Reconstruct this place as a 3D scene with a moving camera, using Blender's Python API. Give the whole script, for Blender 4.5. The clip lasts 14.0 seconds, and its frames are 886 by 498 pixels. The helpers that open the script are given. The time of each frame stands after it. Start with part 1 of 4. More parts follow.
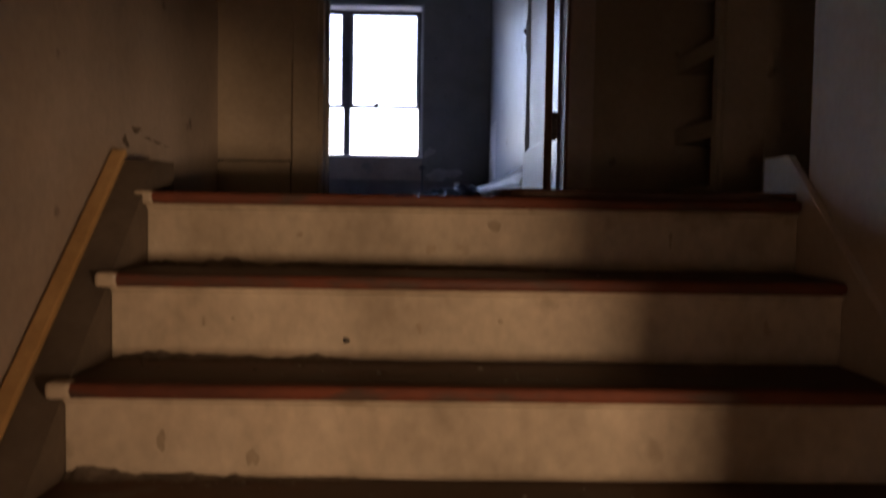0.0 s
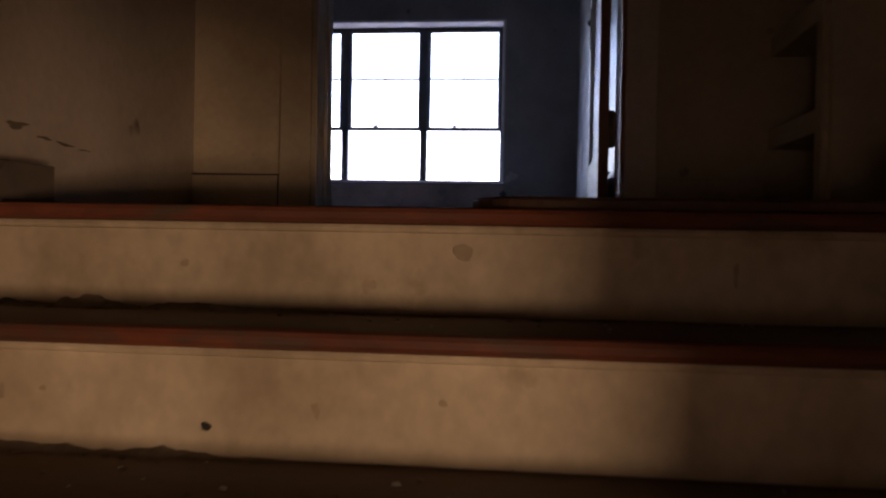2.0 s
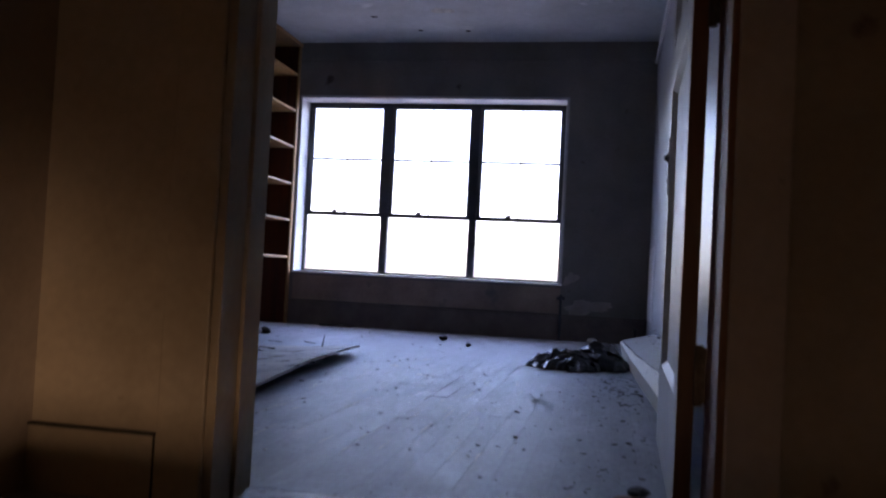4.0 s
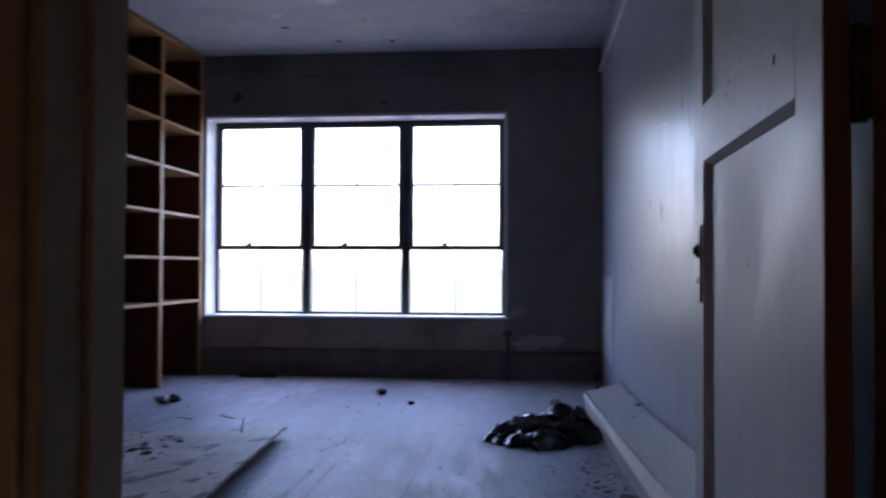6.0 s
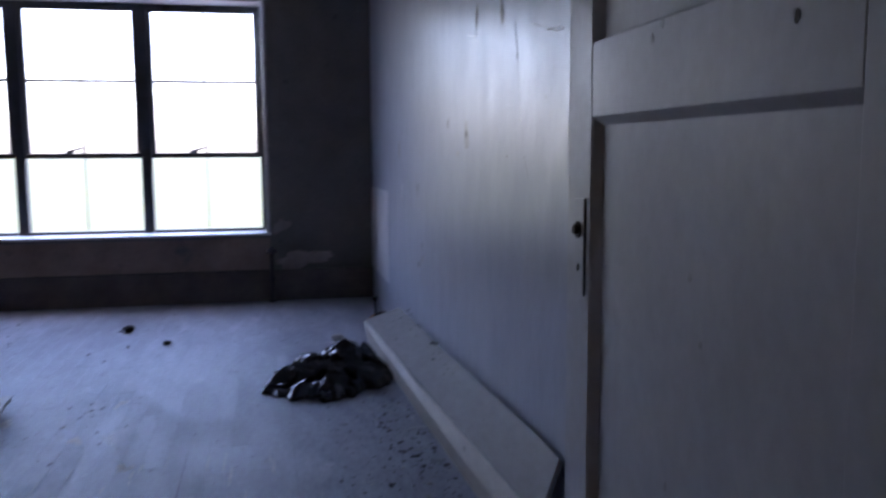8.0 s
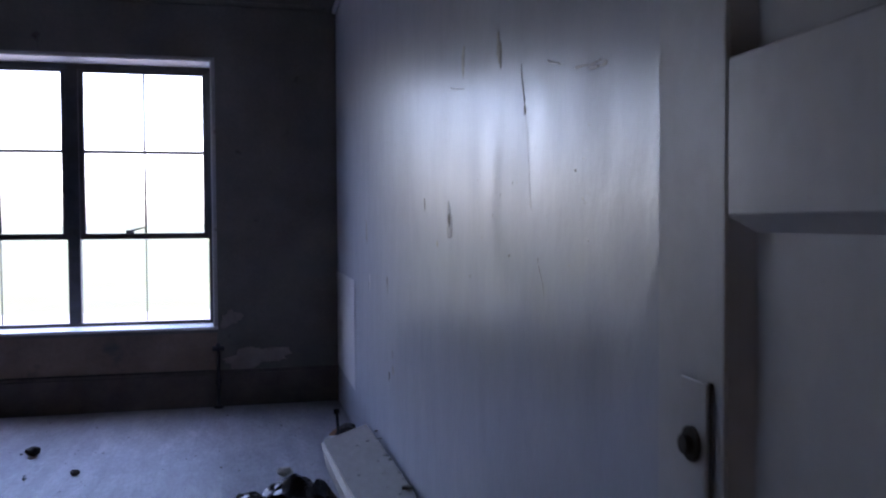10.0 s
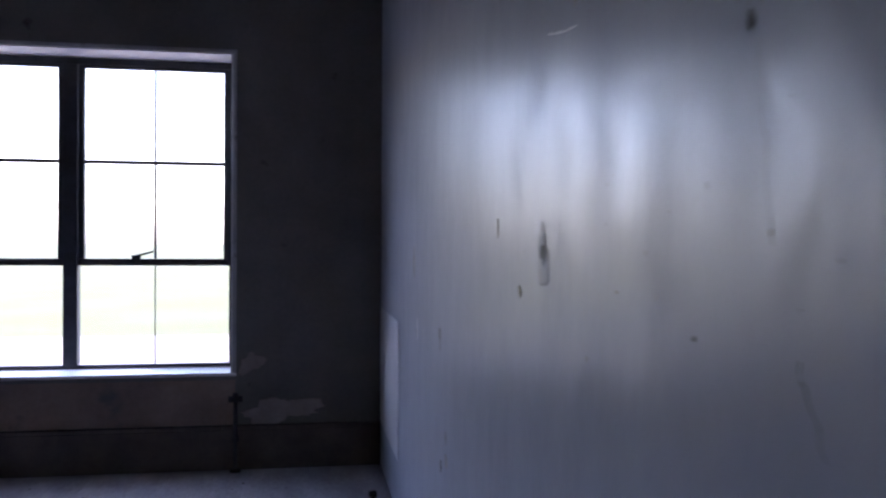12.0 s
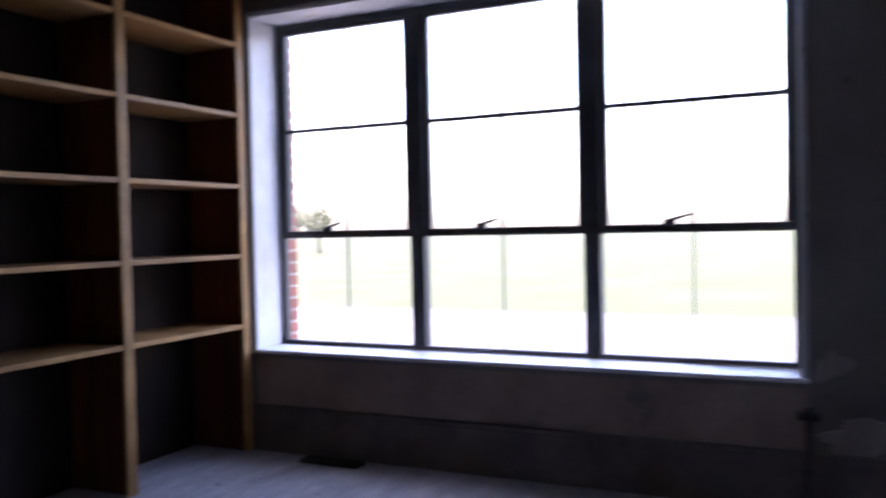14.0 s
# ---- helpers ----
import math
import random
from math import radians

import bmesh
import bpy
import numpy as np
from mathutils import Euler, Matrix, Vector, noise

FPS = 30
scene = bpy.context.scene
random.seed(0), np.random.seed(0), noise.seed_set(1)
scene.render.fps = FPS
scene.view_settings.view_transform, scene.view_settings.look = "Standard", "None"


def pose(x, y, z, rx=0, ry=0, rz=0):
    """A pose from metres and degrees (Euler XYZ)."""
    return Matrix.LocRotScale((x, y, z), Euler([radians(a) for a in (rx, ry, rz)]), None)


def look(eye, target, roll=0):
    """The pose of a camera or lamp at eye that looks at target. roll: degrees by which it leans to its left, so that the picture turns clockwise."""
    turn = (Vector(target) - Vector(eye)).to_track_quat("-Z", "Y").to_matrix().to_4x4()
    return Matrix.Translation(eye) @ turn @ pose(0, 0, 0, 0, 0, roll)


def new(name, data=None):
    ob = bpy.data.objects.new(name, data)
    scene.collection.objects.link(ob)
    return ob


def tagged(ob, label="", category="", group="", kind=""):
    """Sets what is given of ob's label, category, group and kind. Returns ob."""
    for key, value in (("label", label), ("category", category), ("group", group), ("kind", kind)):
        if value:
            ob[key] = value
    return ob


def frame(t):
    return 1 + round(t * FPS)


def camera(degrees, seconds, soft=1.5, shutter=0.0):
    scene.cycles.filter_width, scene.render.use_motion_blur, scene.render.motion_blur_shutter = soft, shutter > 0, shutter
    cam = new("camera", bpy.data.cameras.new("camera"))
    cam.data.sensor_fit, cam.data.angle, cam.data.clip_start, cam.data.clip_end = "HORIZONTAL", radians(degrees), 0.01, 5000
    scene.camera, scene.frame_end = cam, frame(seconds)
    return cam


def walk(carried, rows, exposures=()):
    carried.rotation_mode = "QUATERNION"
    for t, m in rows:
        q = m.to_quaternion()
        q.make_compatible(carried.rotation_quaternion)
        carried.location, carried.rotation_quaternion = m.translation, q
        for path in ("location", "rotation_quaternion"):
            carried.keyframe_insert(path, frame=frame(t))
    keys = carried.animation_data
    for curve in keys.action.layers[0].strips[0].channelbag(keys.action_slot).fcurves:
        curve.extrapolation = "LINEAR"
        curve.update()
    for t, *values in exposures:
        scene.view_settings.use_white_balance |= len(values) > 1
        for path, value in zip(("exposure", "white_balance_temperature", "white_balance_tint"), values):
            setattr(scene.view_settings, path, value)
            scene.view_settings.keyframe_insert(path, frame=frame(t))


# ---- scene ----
cam = camera(55.5, 14.0, soft=2.2, shutter=0.5)
PATH = [
    (0, (2.818, -10.334, -0.022), (2.861, -8.338, -0.13), 0.9),
    (0.5, (2.877, -10.248, -0.104), (2.906, -8.263, -0.339), 0.9),
    (1, (2.975, -10.055, -0.101), (3.177, -8.072, -0.263), -2.8),
    (1.5, (3.113, -9.762, -0.061), (3.068, -7.764, -0.139), -0.5),
    (2, (3.169, -9.509, -0.051), (2.946, -7.522, -0.087), 1.0),
    (2.5, (3.185, -9.035, 0.058), (2.902, -7.055, 0.012), 2.3),
    (3, (3.235, -8.79, 0.188), (2.982, -6.806, 0.216), 3.6),
    (3.2, (3.27, -8.67, 0.245), (2.895, -6.708, 0.333), 3.6),
    (3.8, (3.24, -8.36, 0.48), (2.86, -6.40, 0.55), 3.0),
    (4.3, (3.21, -8.11, 0.69), (2.80, -6.15, 0.74), 2.9),
    (4.7, (3.18, -7.93, 0.795), (2.77, -5.97, 0.825), 2.7),
    (5.0, (3.155, -7.79, 0.83), (2.74, -5.83, 0.85), 2.6),
    (5.3, (3.131, -7.672, 0.830), (2.712, -5.716, 0.838), 2.5),
    (5.5, (3.081, -7.622, 0.842), (2.669, -5.666, 0.866), 2.3),
    (6, (2.971, -7.455, 0.983), (2.764, -5.466, 1.027), 0.2),
    (6.5, (2.911, -7.374, 1.017), (2.913, -5.374, 1.036), 0.6),
    (7, (2.833, -7.163, 1.082), (3.017, -5.186, 0.839), -2.1),
    (7.5, (2.831, -7.021, 1.168), (3.052, -5.054, 0.878), -1.8),
    (8, (2.778, -6.836, 1.198), (3.176, -4.89, 0.964), -0.3),
    (8.5, (2.745, -6.696, 1.253), (3.327, -4.787, 1.119), -0.5),
    (10.8, (3.072, -5.543, 1.257), (3.475, -3.584, 1.216), -0.2),
    (11, (3.076, -5.472, 1.256), (3.503, -3.518, 1.227), -0.6),
    (11.5, (3.137, -5.224, 1.285), (3.548, -3.266, 1.28), -0.5),
    (12, (3.151, -4.889, 1.28), (3.475, -2.916, 1.268), 0.3),
    (12.5, (3.15, -4.565, 1.274), (3.327, -2.573, 1.253), 0.2),
    (13, (3.014, -4.271, 1.248), (2.923, -2.273, 1.226), -1.4),
    (13.5, (3.053, -4.0, 1.3), (2.571, -2.059, 1.257), -1.3),
    (14, (2.898, -3.699, 1.191), (2.041, -1.893, 1.139), -1.2),
]
EXPOSURE = [(0, 3.90, 6500, 30), (0.8, 3.82, 6500, 30), (2.0, 3.80, 6500, 31), (3.2, 3.92, 6450, 32), (5.3, 3.98, 6190, 32), (8.7, 4.0, 6190, 32), (11, 3.90, 6350, 32), (14, 3.88, 6700, 33)]
walk(cam, [(t, look(e, g, r)) for t, e, g, r in PATH], EXPOSURE)

# world, sun and lights
world = bpy.data.worlds.new("world")
scene.world = world
world.use_nodes = True
wn = world.node_tree.nodes
sky = wn.new("ShaderNodeTexSky")
sky.sky_type = "NISHITA"
sky.sun_disc = False
sky.sun_elevation = radians(78)
sky.sun_rotation = radians(200)
sky.air_density, sky.dust_density, sky.ozone_density = 1.0, 2.8, 1.0
wn["Background"].inputs["Strength"].default_value = 0.15
world.node_tree.links.new(sky.outputs[0], wn["Background"].inputs["Color"])

sun = new("sun", bpy.data.lights.new("sun", "SUN"))
sun.data.energy, sun.data.angle, sun.data.color = 0.5, radians(10), (1.0, 0.93, 0.82)
sun.matrix_world = look((0, 0, 20), (1.45, 4.0, 0))

# the warm daylight of the lower lobby, beyond the side opening at the foot of the stairs
glow = new("lobby_light", bpy.data.lights.new("lobby_light", "AREA"))
glow.data.shape, glow.data.size, glow.data.size_y = "RECTANGLE", 0.9, 0.60
glow.data.energy, glow.data.color = 9.2, (1.0, 0.70, 0.39)
glow.matrix_world = look((5.9, -13.3, -0.65), (2.9, -8.0, -0.4))
# the dimmer opening straight behind the foot of the stairs
dim = new("stair_opening_light", bpy.data.lights.new("stair_opening_light", "AREA"))
dim.data.shape, dim.data.size, dim.data.size_y = "RECTANGLE", 0.5, 0.9
dim.data.energy, dim.data.color = 0.5, (1.0, 0.70, 0.44)
dim.matrix_world = look((2.3, -13.6, -0.7), (3.2, -8.0, -0.4))


# ---- materials ----
def paint(name, light, dark, scale=3.0, rough=0.6, bump=0.1, grain=60.0, stretch=(1, 1, 1), spec=0.5, metal=0.0,
          spots=0.0, spot_colour=(0.05, 0.04, 0.03), spot_scale=14.0, rough_var=0.12, piece=0.0, fleck=0.14, shift=0.0, detail=6.0, broad=0.0):
    """A surface with broad stains, fine grain, specks and a little relief, laid out in world metres."""
    m = bpy.data.materials.new(name)
    m.use_nodes = True
    nt = m.node_tree
    n, l = nt.nodes, nt.links
    p = n["Principled BSDF"]
    geo = n.new("ShaderNodeNewGeometry")
    info = n.new("ShaderNodeObjectInfo")
    off = n.new("ShaderNodeVectorMath")
    off.operation = "MULTIPLY_ADD"
    l.new(info.outputs["Random"], off.inputs[0])
    off.inputs[1].default_value = (17.0 * shift, 31.0 * shift, 11.0 * shift)
    l.new(geo.outputs["Position"], off.inputs[2])
    mp = n.new("ShaderNodeMapping")
    mp.inputs["Scale"].default_value = stretch
    l.new(off.outputs[0], mp.inputs["Vector"])
    a = n.new("ShaderNodeTexNoise")
    a.inputs["Scale"].default_value, a.inputs["Detail"].default_value, a.inputs["Roughness"].default_value = scale, detail, 0.62
    l.new(mp.outputs[0], a.inputs["Vector"])
    b = n.new("ShaderNodeTexNoise")
    b.inputs["Scale"].default_value, b.inputs["Detail"].default_value = grain, 4
    l.new(mp.outputs[0], b.inputs["Vector"])
    r = n.new("ShaderNodeValToRGB")
    r.color_ramp.elements[0].position, r.color_ramp.elements[1].position = 0.36, 0.66
    r.color_ramp.elements[0].color, r.color_ramp.elements[1].color = (*dark, 1), (*light, 1)
    l.new(a.outputs[0], r.inputs[0])
    g = n.new("ShaderNodeMix")
    g.data_type, g.blend_type = "RGBA", "OVERLAY"
    g.inputs[0].default_value = fleck
    l.new(r.outputs[0], g.inputs[6])
    l.new(b.outputs[0], g.inputs[7])
    last = g.outputs[2]
    if spots:
        c = n.new("ShaderNodeTexNoise")
        c.inputs["Scale"].default_value, c.inputs["Detail"].default_value = spot_scale, 5
        l.new(mp.outputs[0], c.inputs["Vector"])
        cr = n.new("ShaderNodeValToRGB")
        cr.color_ramp.elements[0].position, cr.color_ramp.elements[1].position = 0.70 - 0.2 * spots, 0.78 - 0.2 * spots
        l.new(c.outputs[0], cr.inputs[0])
        sm = n.new("ShaderNodeMix")
        sm.data_type = "RGBA"
        l.new(cr.outputs[0], sm.inputs[0])
        l.new(last, sm.inputs[6])
        sm.inputs[7].default_value = (*spot_colour, 1)
        last = sm.outputs[2]
    if piece:
        hv = n.new("ShaderNodeHueSaturation")
        mr = n.new("ShaderNodeMapRange")
        mr.inputs[3].default_value, mr.inputs[4].default_value = 1 - piece, 1 + piece
        l.new(info.outputs["Random"], mr.inputs[0])
        l.new(mr.outputs[0], hv.inputs["Value"])
        l.new(last, hv.inputs["Color"])
        last = hv.outputs[0]
    if broad:
        w = n.new("ShaderNodeTexNoise")
        w.inputs["Scale"].default_value, w.inputs["Detail"].default_value = 1.3, 7
        l.new(mp.outputs[0], w.inputs["Vector"])
        wr = n.new("ShaderNodeMapRange")
        for k, v in enumerate((0.3, 0.7, 1 - broad, 1 + broad)):
            wr.inputs[k + 1].default_value = v
        l.new(w.outputs[0], wr.inputs[0])
        wh = n.new("ShaderNodeHueSaturation")
        l.new(wr.outputs[0], wh.inputs["Value"])
        l.new(last, wh.inputs["Color"])
        last = wh.outputs[0]
    l.new(last, p.inputs["Base Color"])
    rr = n.new("ShaderNodeMapRange")
    rr.inputs[1].default_value, rr.inputs[2].default_value = 0.3, 0.7
    rr.inputs[3].default_value, rr.inputs[4].default_value = max(0.04, rough - rough_var), min(1, rough + rough_var)
    l.new(a.outputs[0], rr.inputs[0])
    l.new(rr.outputs[0], p.inputs["Roughness"])
    p.inputs["Metallic"].default_value = metal
    p.inputs["Specular IOR Level"].default_value = spec
    if bump:
        add = n.new("ShaderNodeMath")
        add.operation = "MULTIPLY_ADD"
        add.inputs[1].default_value = 0.35
        l.new(b.outputs[0], add.inputs[0])
        l.new(a.outputs[0], add.inputs[2])
        bp = n.new("ShaderNodeBump")
        bp.inputs["Strength"].default_value, bp.inputs["Distance"].default_value = bump, 0.01
        l.new(add.outputs[0], bp.inputs["Height"])
        l.new(bp.outputs[0], p.inputs["Normal"])
    return m


def pane_glass():
    m = bpy.data.materials.new("pane_glass")
    m.use_nodes = True
    n, l = m.node_tree.nodes, m.node_tree.links
    n.remove(n["Principled BSDF"])
    t, g, f, mix = (n.new("ShaderNodeBsdfTransparent"), n.new("ShaderNodeBsdfGlossy"), n.new("ShaderNodeFresnel"), n.new("ShaderNodeMixShader"))
    t.inputs[0].default_value = (0.93, 0.95, 0.96, 1)
    g.inputs["Roughness"].default_value = 0.05
    f.inputs[0].default_value = 1.45
    l.new(f.outputs[0], mix.inputs[0])
    l.new(t.outputs[0], mix.inputs[1])
    l.new(g.outputs[0], mix.inputs[2])
    l.new(mix.outputs[0], n["Material Output"].inputs[0])
    return m


def gloss_wall():
    """Old gloss paint brushed on a slightly wavy wall: soft cloudy sheen, faint broad stains."""
    m = bpy.data.materials.new("blue_grey_gloss_paint")
    m.use_nodes = True
    n, l = m.node_tree.nodes, m.node_tree.links
    p = n["Principled BSDF"]
    geo = n.new("ShaderNodeNewGeometry")

    def cloud(scale, detail, stretch=(1, 1, 1)):
        mp = n.new("ShaderNodeMapping")
        mp.inputs["Scale"].default_value = stretch
        l.new(geo.outputs["Position"], mp.inputs["Vector"])
        t = n.new("ShaderNodeTexNoise")
        t.inputs["Scale"].default_value, t.inputs["Detail"].default_value = scale, detail
        l.new(mp.outputs[0], t.inputs["Vector"])
        return t.outputs[0]

    def span(source, a, b, c, d):
        r = n.new("ShaderNodeMapRange")
        for k, v in enumerate((a, b, c, d)):
            r.inputs[k + 1].default_value = v
        l.new(source, r.inputs[0])
        return r.outputs[0]

    mix = n.new("ShaderNodeMix")
    mix.data_type = "RGBA"
    l.new(span(cloud(3.0, 5.0), 0.1, 0.9, 0.0, 1.0), mix.inputs[0])
    mix.inputs[6].default_value, mix.inputs[7].default_value = (0.39, 0.413, 0.475, 1), (0.48, 0.503, 0.565, 1)
    l.new(mix.outputs[2], p.inputs["Base Color"])
    # runs of thinner gloss down the wall, broken by dull blotches
    both = n.new("ShaderNodeMath")
    both.operation = "ADD"
    l.new(span(cloud(7.0, 3.0, (1, 1.0, 0.3)), 0.3, 0.75, 0.142, 0.17), both.inputs[0])
    l.new(span(cloud(13.0, 6.0, (1, 0.8, 0.8)), 0.3, 0.75, 0.142, 0.19), both.inputs[1])
    l.new(both.outputs[0], p.inputs["Roughness"])
    l.new(span(cloud(8.0, 8.0, (1, 1, 0.45)), 0.36, 0.64, 0.26, 0.76), p.inputs["Specular IOR Level"])
    bp = n.new("ShaderNodeBump")
    bp.inputs["Strength"].default_value, bp.inputs["Distance"].default_value = 0.5, 0.01
    l.new(cloud(11.0, 9.0, (1, 0.9, 0.5)), bp.inputs["Height"])
    l.new(bp.outputs[0], p.inputs["Normal"])
    return m


M_GLOSS = gloss_wall()
M_WALL = paint("grey_wall_paint", (0.215, 0.205, 0.188), (0.15, 0.142, 0.128), 1.6, 0.8, 0.12, 40, spots=0.15, spot_scale=5, broad=0.2)
M_HALL = paint("cream_wall_paint", (0.52, 0.435, 0.31), (0.38, 0.31, 0.215), 1.8, 0.62, 0.12, 40, spots=0.12, spot_scale=5)
M_HALL_DARK = paint("dull_grey_brown_paint", (0.48, 0.405, 0.325), (0.36, 0.30, 0.24), 1.8, 0.65, 0.12, 40, spots=0.15, spot_scale=5)
M_HALL_GREY = paint("grey_hall_paint", (0.66, 0.565, 0.46), (0.51, 0.435, 0.35), 1.8, 0.65, 0.12, 40, spots=0.15, spot_scale=5)
M_CEIL = paint("ceiling_paint", (0.55, 0.58, 0.60), (0.40, 0.43, 0.45), 1.4, 0.7, 0.12, 30, spots=0.12, spot_colour=(0.72, 0.74, 0.74), spot_scale=3)
M_PLASTER = paint("bare_plaster", (0.36, 0.325, 0.29), (0.25, 0.225, 0.20), 6, 0.85, 0.25, 60)
M_SILL = paint("white_window_reveal", (0.88, 0.88, 0.89), (0.76, 0.77, 0.78), 5, 0.45, 0.1, 50, spots=0.1, spot_scale=20, spot_colour=(0.5, 0.48, 0.45))
M_ARRIS = paint("worn_pale_paint", (0.50, 0.50, 0.52), (0.36, 0.36, 0.37), 6, 0.6, 0.15, 50, spots=0.3, spot_scale=12, spot_colour=(0.25, 0.24, 0.23))
M_BASE = paint("dark_baseboard_paint", (0.16, 0.13, 0.115), (0.09, 0.075, 0.065), 5, 0.6, 0.15, 50)
M_STEEL = paint("dark_window_steel", (0.060, 0.065, 0.075), (0.035, 0.036, 0.04), 12, 0.5, 0.15, 80)
M_PLANK = paint("worn_floorboard", (0.37, 0.385, 0.415), (0.25, 0.26, 0.29), 9, 0.56, 0.2, 60, (1, 0.3, 1), 0.35,
                spots=0.26, spot_colour=(0.46, 0.465, 0.485), spot_scale=4, rough_var=0.10, piece=0.05, fleck=0.3, broad=0.22)
M_LANDING = paint("glossy_dirty_floorboard", (0.38, 0.37, 0.375), (0.20, 0.185, 0.18), 11, 0.46, 1.0, 55, (1, 0.6, 1), 0.45,
                  spots=0.55, spot_colour=(0.10, 0.075, 0.055), spot_scale=16, rough_var=0.22, piece=0.06, fleck=0.3)
# varnish lightened: the warm light streak on the skirt cap is in its colour
M_CAP = paint("lightened_cap_varnish", (0.62, 0.40, 0.17), (0.45, 0.27, 0.10), 5, 0.4, 0.1, 40, (1, 0.3, 1))
M_SKIRT = paint("dark_skirt_paint", (0.17, 0.135, 0.10), (0.10, 0.08, 0.06), 4, 0.75, 0.15, 40, spec=0.2)
M_BAND = paint("lower_wall_paint", (0.37, 0.285, 0.23), (0.22, 0.17, 0.14), 2.6, 0.8, 0.15, 40, spots=0.4, spot_colour=(0.15, 0.135, 0.125), spot_scale=4)
M_SCUFF = paint("riser_scuff", (0.40, 0.325, 0.22), (0.31, 0.245, 0.16), 14, 0.7, 0.1, 60)
M_PATCH = paint("unpainted_patch", (0.84, 0.84, 0.86), (0.74, 0.74, 0.76), 6, 0.45, 0.1, 40)
M_SUB = paint("dusty_floor_joint", (0.20, 0.195, 0.20), (0.12, 0.115, 0.115), 8, 0.9, 0.1)
M_TREAD = paint("red_brown_tread", (0.13, 0.065, 0.04), (0.065, 0.038, 0.026), 3, 0.6, 0.25, 50, (0.5, 1, 1), 0.35,
                spots=0.30, spot_colour=(0.15, 0.12, 0.095), spot_scale=7, fleck=0.3)
M_NOSE = paint("red_nosing_paint", (0.175, 0.043, 0.014), (0.09, 0.027, 0.012), 6, 0.66, 0.25, 50, (0.4, 1, 1),
               spots=0.75, spot_colour=(0.075, 0.04, 0.024), spot_scale=9, fleck=0.35)
M_RISER = paint("cream_riser_paint", (0.55, 0.47, 0.34), (0.38, 0.31, 0.21), 2.6, 0.6, 0.12, 30, (1, 1, 0.8), spots=0.42,
                spot_colour=(0.33, 0.265, 0.175), spot_scale=6, fleck=0.25, broad=0.16)
M_DOOR = paint("pale_door_paint", (0.53, 0.535, 0.56), (0.46, 0.465, 0.485), 3.0, 0.5, 0.05, 34, (1, 1, 0.8), 0.35, fleck=0.12, broad=0.12)
M_BROWN = paint("brown_varnished_wood", (0.30, 0.14, 0.06), (0.17, 0.078, 0.034), 3, 0.5, 0.15, 40, (3, 3, 0.25))
M_SHELF = paint("brown_shelf_wood", (0.46, 0.255, 0.095), (0.28, 0.145, 0.05), 4, 0.5, 0.12, 40, (1, 1, 1), 0.4, piece=0.12, shift=1.0, fleck=0.3)
M_SHELF_BACK = paint("dark_red_brown_wood", (0.14, 0.043, 0.020), (0.075, 0.025, 0.014), 3, 0.65, 0.12, 40, (3, 3, 0.3), 0.12)
M_BACK = paint("near_black_brown_board", (0.034, 0.024, 0.020), (0.020, 0.014, 0.012), 4, 0.8, 0.12, 40, (1, 1, 0.5), 0.2)
M_BRASS = paint("tarnished_metal", (0.16, 0.13, 0.10), (0.07, 0.06, 0.05), 20, 0.4, 0.1, 80, metal=0.9)
M_PLY = paint("dirty_plywood", (0.56, 0.52, 0.47), (0.33, 0.30, 0.275), 2.2, 0.65, 0.25, 40, (1, 0.7, 1), spots=0.75,
              spot_colour=(0.15, 0.13, 0.115), spot_scale=7, fleck=0.35)
M_BOARD = paint("pale_painted_board", (0.60, 0.56, 0.48), (0.45, 0.41, 0.34), 2.5, 0.6, 0.15, 40, (1, 0.3, 1), spots=0.2,
                spot_colour=(0.26, 0.21, 0.15), spot_scale=9)
M_BAG = paint("black_plastic_film", (0.012, 0.012, 0.014), (0.006, 0.006, 0.007), 8, 0.21, 0.2, 40, rough_var=0.04)
# top of the fallen board, darker than its lip and bevelled edge
M_BOARD_TOP = paint("darker_grey_board", (0.29, 0.272, 0.25), (0.215, 0.20, 0.18), 2.5, 0.7, 0.15, 40, (1, 0.3, 1), spots=0.25,
                    spot_colour=(0.20, 0.175, 0.15), spot_scale=9)
M_CHIP = paint("paint_chip", (0.19, 0.18, 0.17), (0.06, 0.055, 0.05), 30, 0.8, 0.2, 80, piece=0.3)
M_CHIP_PALE = paint("exposed_undercoat", (0.46, 0.46, 0.47), (0.36, 0.36, 0.37), 12, 0.5, 0.2, 60)
M_STAIR_DIRT = paint("stair_dirt", (0.20, 0.16, 0.12), (0.11, 0.085, 0.06), 20, 0.9, 0.2, 80)
M_PALE = paint("pale_scrap", (0.62, 0.60, 0.55), (0.40, 0.38, 0.35), 20, 0.8, 0.2, 80)
M_DARK = paint("dark_scrap", (0.045, 0.04, 0.035), (0.02, 0.018, 0.016), 20, 0.8, 0.2, 80)
M_BRICK = paint("red_brick", (0.36, 0.13, 0.09), (0.24, 0.08, 0.05), 20, 0.85, 0.3, 90, piece=0.15)
M_MORTAR = paint("mortar", (0.50, 0.47, 0.42), (0.38, 0.35, 0.31), 20, 0.9, 0.3, 90)
M_GRASS = paint("grass_field", (0.054, 0.064, 0.015), (0.041, 0.051, 0.011), 0.25, 0.9, 0.4, 6, spots=0.3, spot_colour=(0.062, 0.07, 0.03), spot_scale=0.12)
M_ROAD = paint("pale_concrete_drive", (0.14, 0.137, 0.13), (0.11, 0.107, 0.10), 0.6, 0.85, 0.2, 12)
M_LEAF = paint("far_tree_leaves", (0.14, 0.145, 0.09), (0.11, 0.12, 0.07), 2, 0.8, 0.2, 12)
